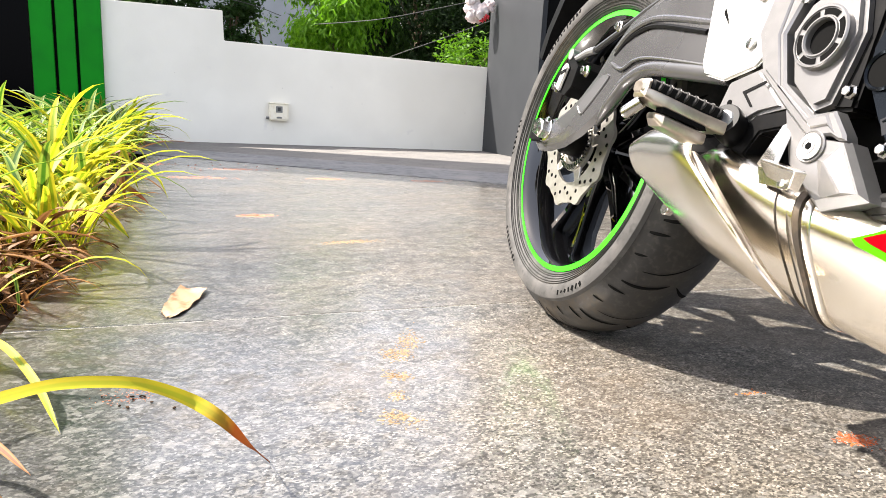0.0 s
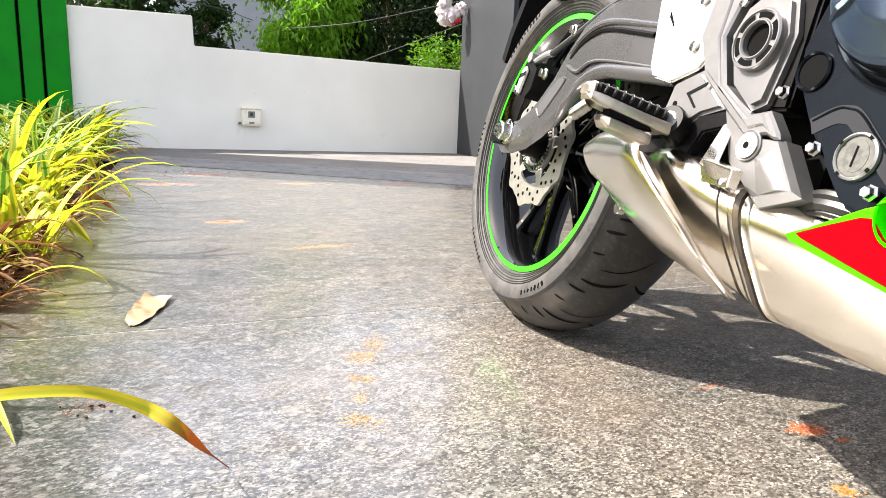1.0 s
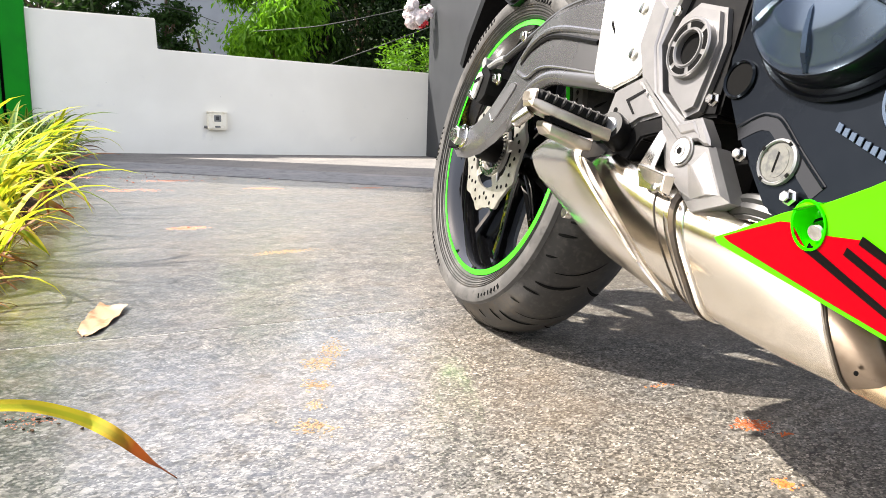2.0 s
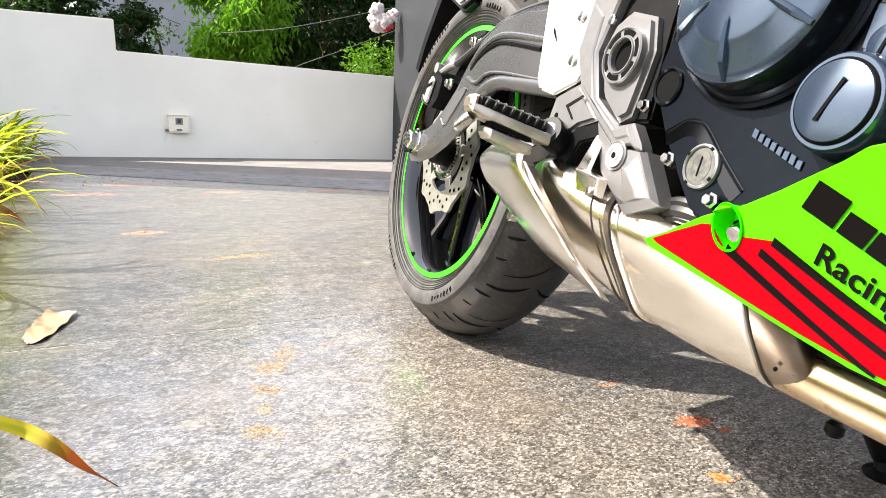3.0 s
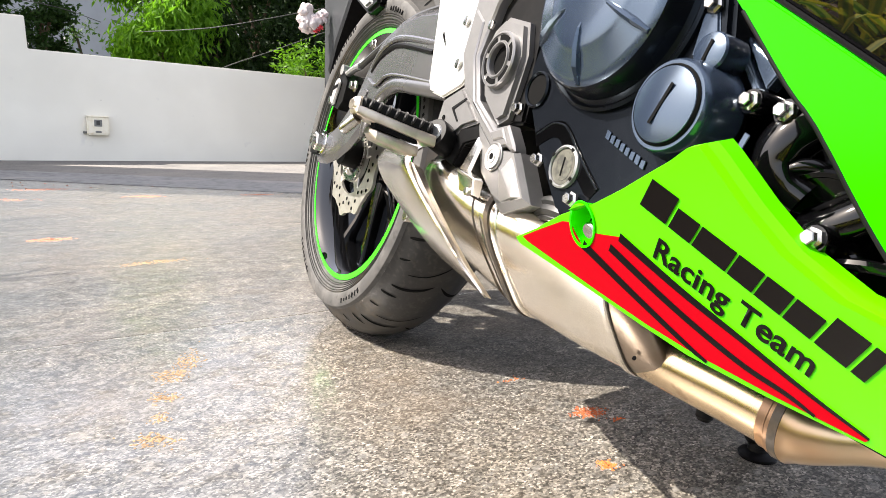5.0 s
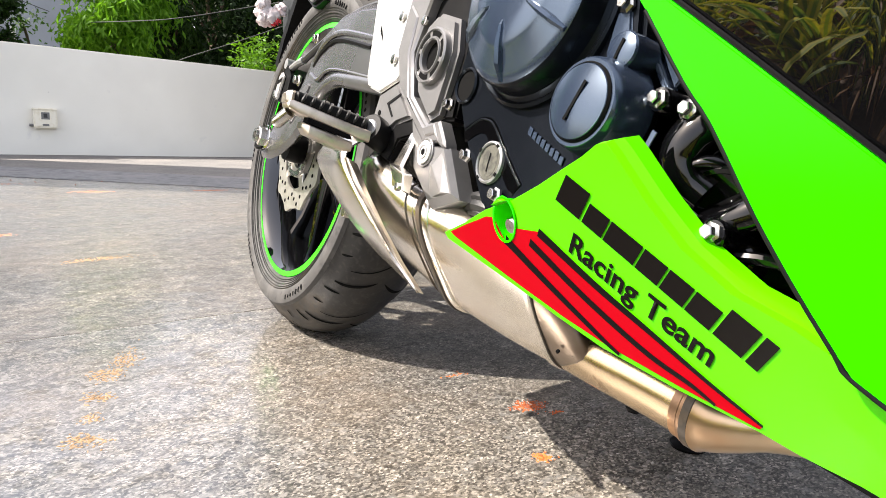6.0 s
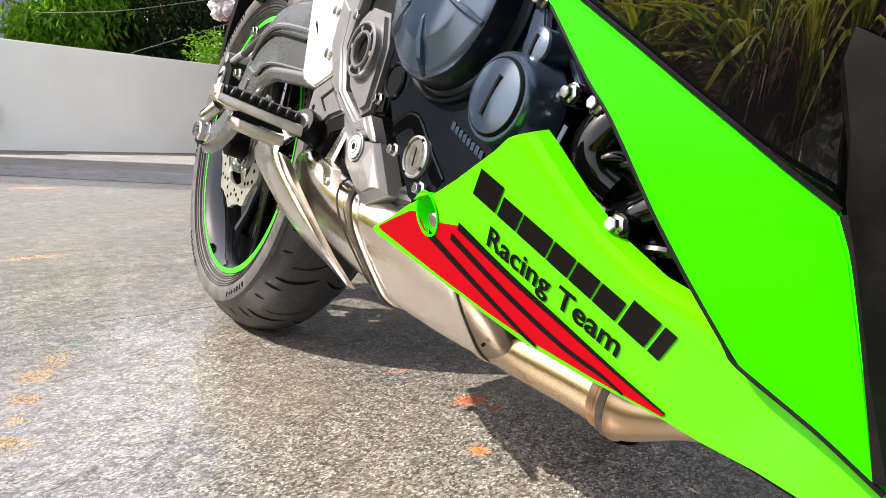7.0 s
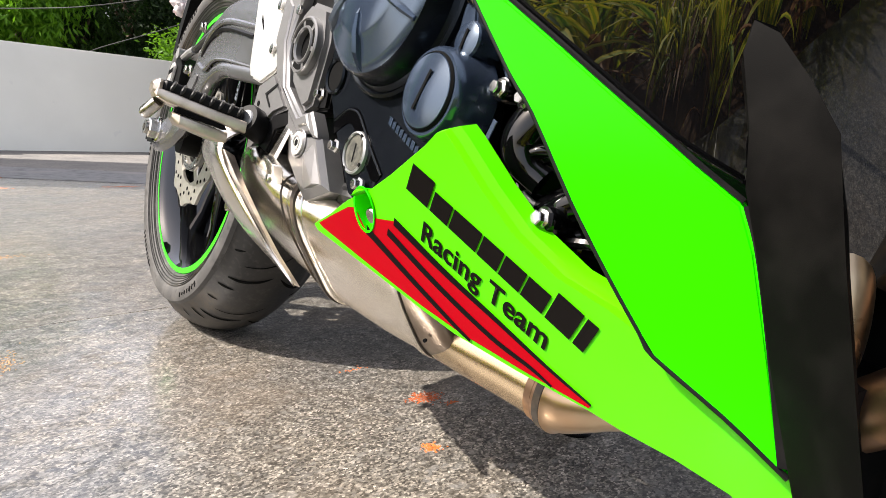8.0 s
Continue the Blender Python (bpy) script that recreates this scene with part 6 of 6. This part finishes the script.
def tree(x, y, height, radius, mat, label, leaves, size, hang=0.3, base=0.8, seed=1, slim=0.22):
    rng = random.Random(seed)
    t = root("tree", label, "tree", Matrix.Translation((x, y, -0.06)), "trees beyond the wall")
    part("trunk", tube([(0, 0, 0), (0.08, 0.05, height * 0.35), (-0.05, 0.1, height * 0.75)], lambda f: 0.11 * (1 - 0.7 * f), 10), BARK, t)
    bm = bmesh.new()
    uv = bm.loops.layers.uv.new("along")
    tips = []
    for k in range(34):
        a, h = rng.uniform(0, math.tau), rng.uniform(base, height)
        shape = math.sin(math.pi * min(1, max(0.08, (h - base + 0.35) / (height - base + 0.5)))) ** 0.6
        r = radius * shape * rng.uniform(0.45, 1.05)
        tips.append(Vector((math.cos(a) * r, math.sin(a) * r, h)))
    for k, p in enumerate(tips[:12]):
        part("limb", tube([(0, 0.05, min(p.z, height * 0.7) * 0.75), p * 0.55 + Vector((0, 0, p.z * 0.4)), p], lambda f: 0.035 * (1 - 0.8 * f), 6, 4), BARK, t)
    for k in range(leaves):
        p = tips[k % len(tips)]
        g = Vector((rng.gauss(0, 1), rng.gauss(0, 1), rng.gauss(0, 0.9))) * radius * 0.17
        leaf_cluster(bm, uv, p + g - Vector((0, 0, hang * abs(rng.gauss(0, 0.12)))), size * rng.uniform(0.6, 1.3), rng, hang, slim)
    me = bpy.data.meshes.new("crown")
    bm.to_mesh(me)
    bm.free()
    me.materials.append(mat)
    part("crown", me, None, t)


tree(-2.15, 11.6, 3.6, 0.74, BRIGHTLEAF, "bright green weeping tree with hanging leaves", 17000, 0.135, 1.5, 0.9, 3, 0.15)
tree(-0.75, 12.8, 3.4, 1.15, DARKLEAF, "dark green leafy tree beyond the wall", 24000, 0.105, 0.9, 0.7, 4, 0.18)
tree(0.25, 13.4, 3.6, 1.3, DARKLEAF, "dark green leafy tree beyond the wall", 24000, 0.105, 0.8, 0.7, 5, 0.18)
tree(-1.35, 12.2, 2.4, 0.45, TREELEAF, "small tree among the darker ones, sunlight put into its leaf colour", 5000, 0.12, 2.0, 1.2, 15, 0.13)
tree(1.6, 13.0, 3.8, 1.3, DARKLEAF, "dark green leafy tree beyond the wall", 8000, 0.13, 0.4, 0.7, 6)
tree(0.30, 9.6, 1.42, 0.6, BRIGHTLEAF, "low green bush beyond the wall, sunlight put into its leaf colour", 6000, 0.065, 0.2, 0.35, 7)
tree(-5.5, 11.5, 5.2, 1.2, DARKLEAF, "tall tree beyond the wall, its shade put into dark leaf colour", 7000, 0.13, 0.5, 0.7, 8)
tree(-3.5, 12.6, 2.0, 0.45, TREELEAF, "small tree before the pale house, sunlight put into its leaf colour", 1600, 0.08, 0.5, 0.5, 9)
tree(-1.2, 15.5, 3.9, 1.7, DARKLEAF, "tree standing behind the others, its shade put into dark leaf colour", 12000, 0.22, 0.4, 0.4, 11)
tree(1.2, 15.8, 3.9, 1.8, DARKLEAF, "tree standing behind the others, its shade put into dark leaf colour", 12000, 0.22, 0.4, 0.4, 12)
tree(-7.4, 14.5, 5.0, 1.5, DARKLEAF, "tall tree beyond the wall, its shade put into dark leaf colour", 6000, 0.20, 0.4, 0.4, 13)
tree(-4.75, 11.4, 3.4, 0.62, DARKLEAF, "tall tree beyond the wall, its shade put into dark leaf colour", 14000, 0.10, 0.5, 1.0, 16)
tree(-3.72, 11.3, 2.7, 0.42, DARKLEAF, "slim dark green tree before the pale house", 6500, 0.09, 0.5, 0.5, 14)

house = root("house", "pale grey rendered house behind the trees", "house", Matrix.Translation((-5.5, 21.0, -0.06)))
part("wall", box(-2.6, 1.0, 0, 6, 0, 7.5, 0.03), HOUSE, house)
part("roof", box(-2.9, 1.3, -0.3, 6.3, 7.5, 7.8, 0.05), CONCRETE, house)
for x in (-1.9,):
    for z in (1.0, 4.2):
        w = part("window", box(x, x + 0.9, -0.06, 0.05, z, z + 1.6, 0.01), PANE, house)
        part("frame", box(x - 0.1, x, -0.09, 0.05, z - 0.1, z + 1.7, 0.01), WALL, w)
        part("frame", box(x + 0.9, x + 1.0, -0.09, 0.05, z - 0.1, z + 1.7, 0.01), WALL, w)
for pts in (((-2.41, 11.00, 1.67), (-1.45, 9.80, 1.60), (-0.79, 9.30, 1.63), (0.39, 9.20, 1.90), (3.34, 8.95, 2.58)), ((-1.24, 10.40, 1.06), (-0.81, 9.60, 1.16), (-0.20, 9.30, 1.36), (0.39, 9.20, 1.59), (2.75, 8.80, 2.51)), ((-6.40, 11.00, 2.38), (-4.38, 11.00, 2.10), (-3.37, 11.00, 1.96), (-2.79, 11.00, 1.79))):
    tagged(part("overhead_cable", tube(pts, 0.0055, 6, 8), CABLE), "thin dark cable strung past the trees", "cable")
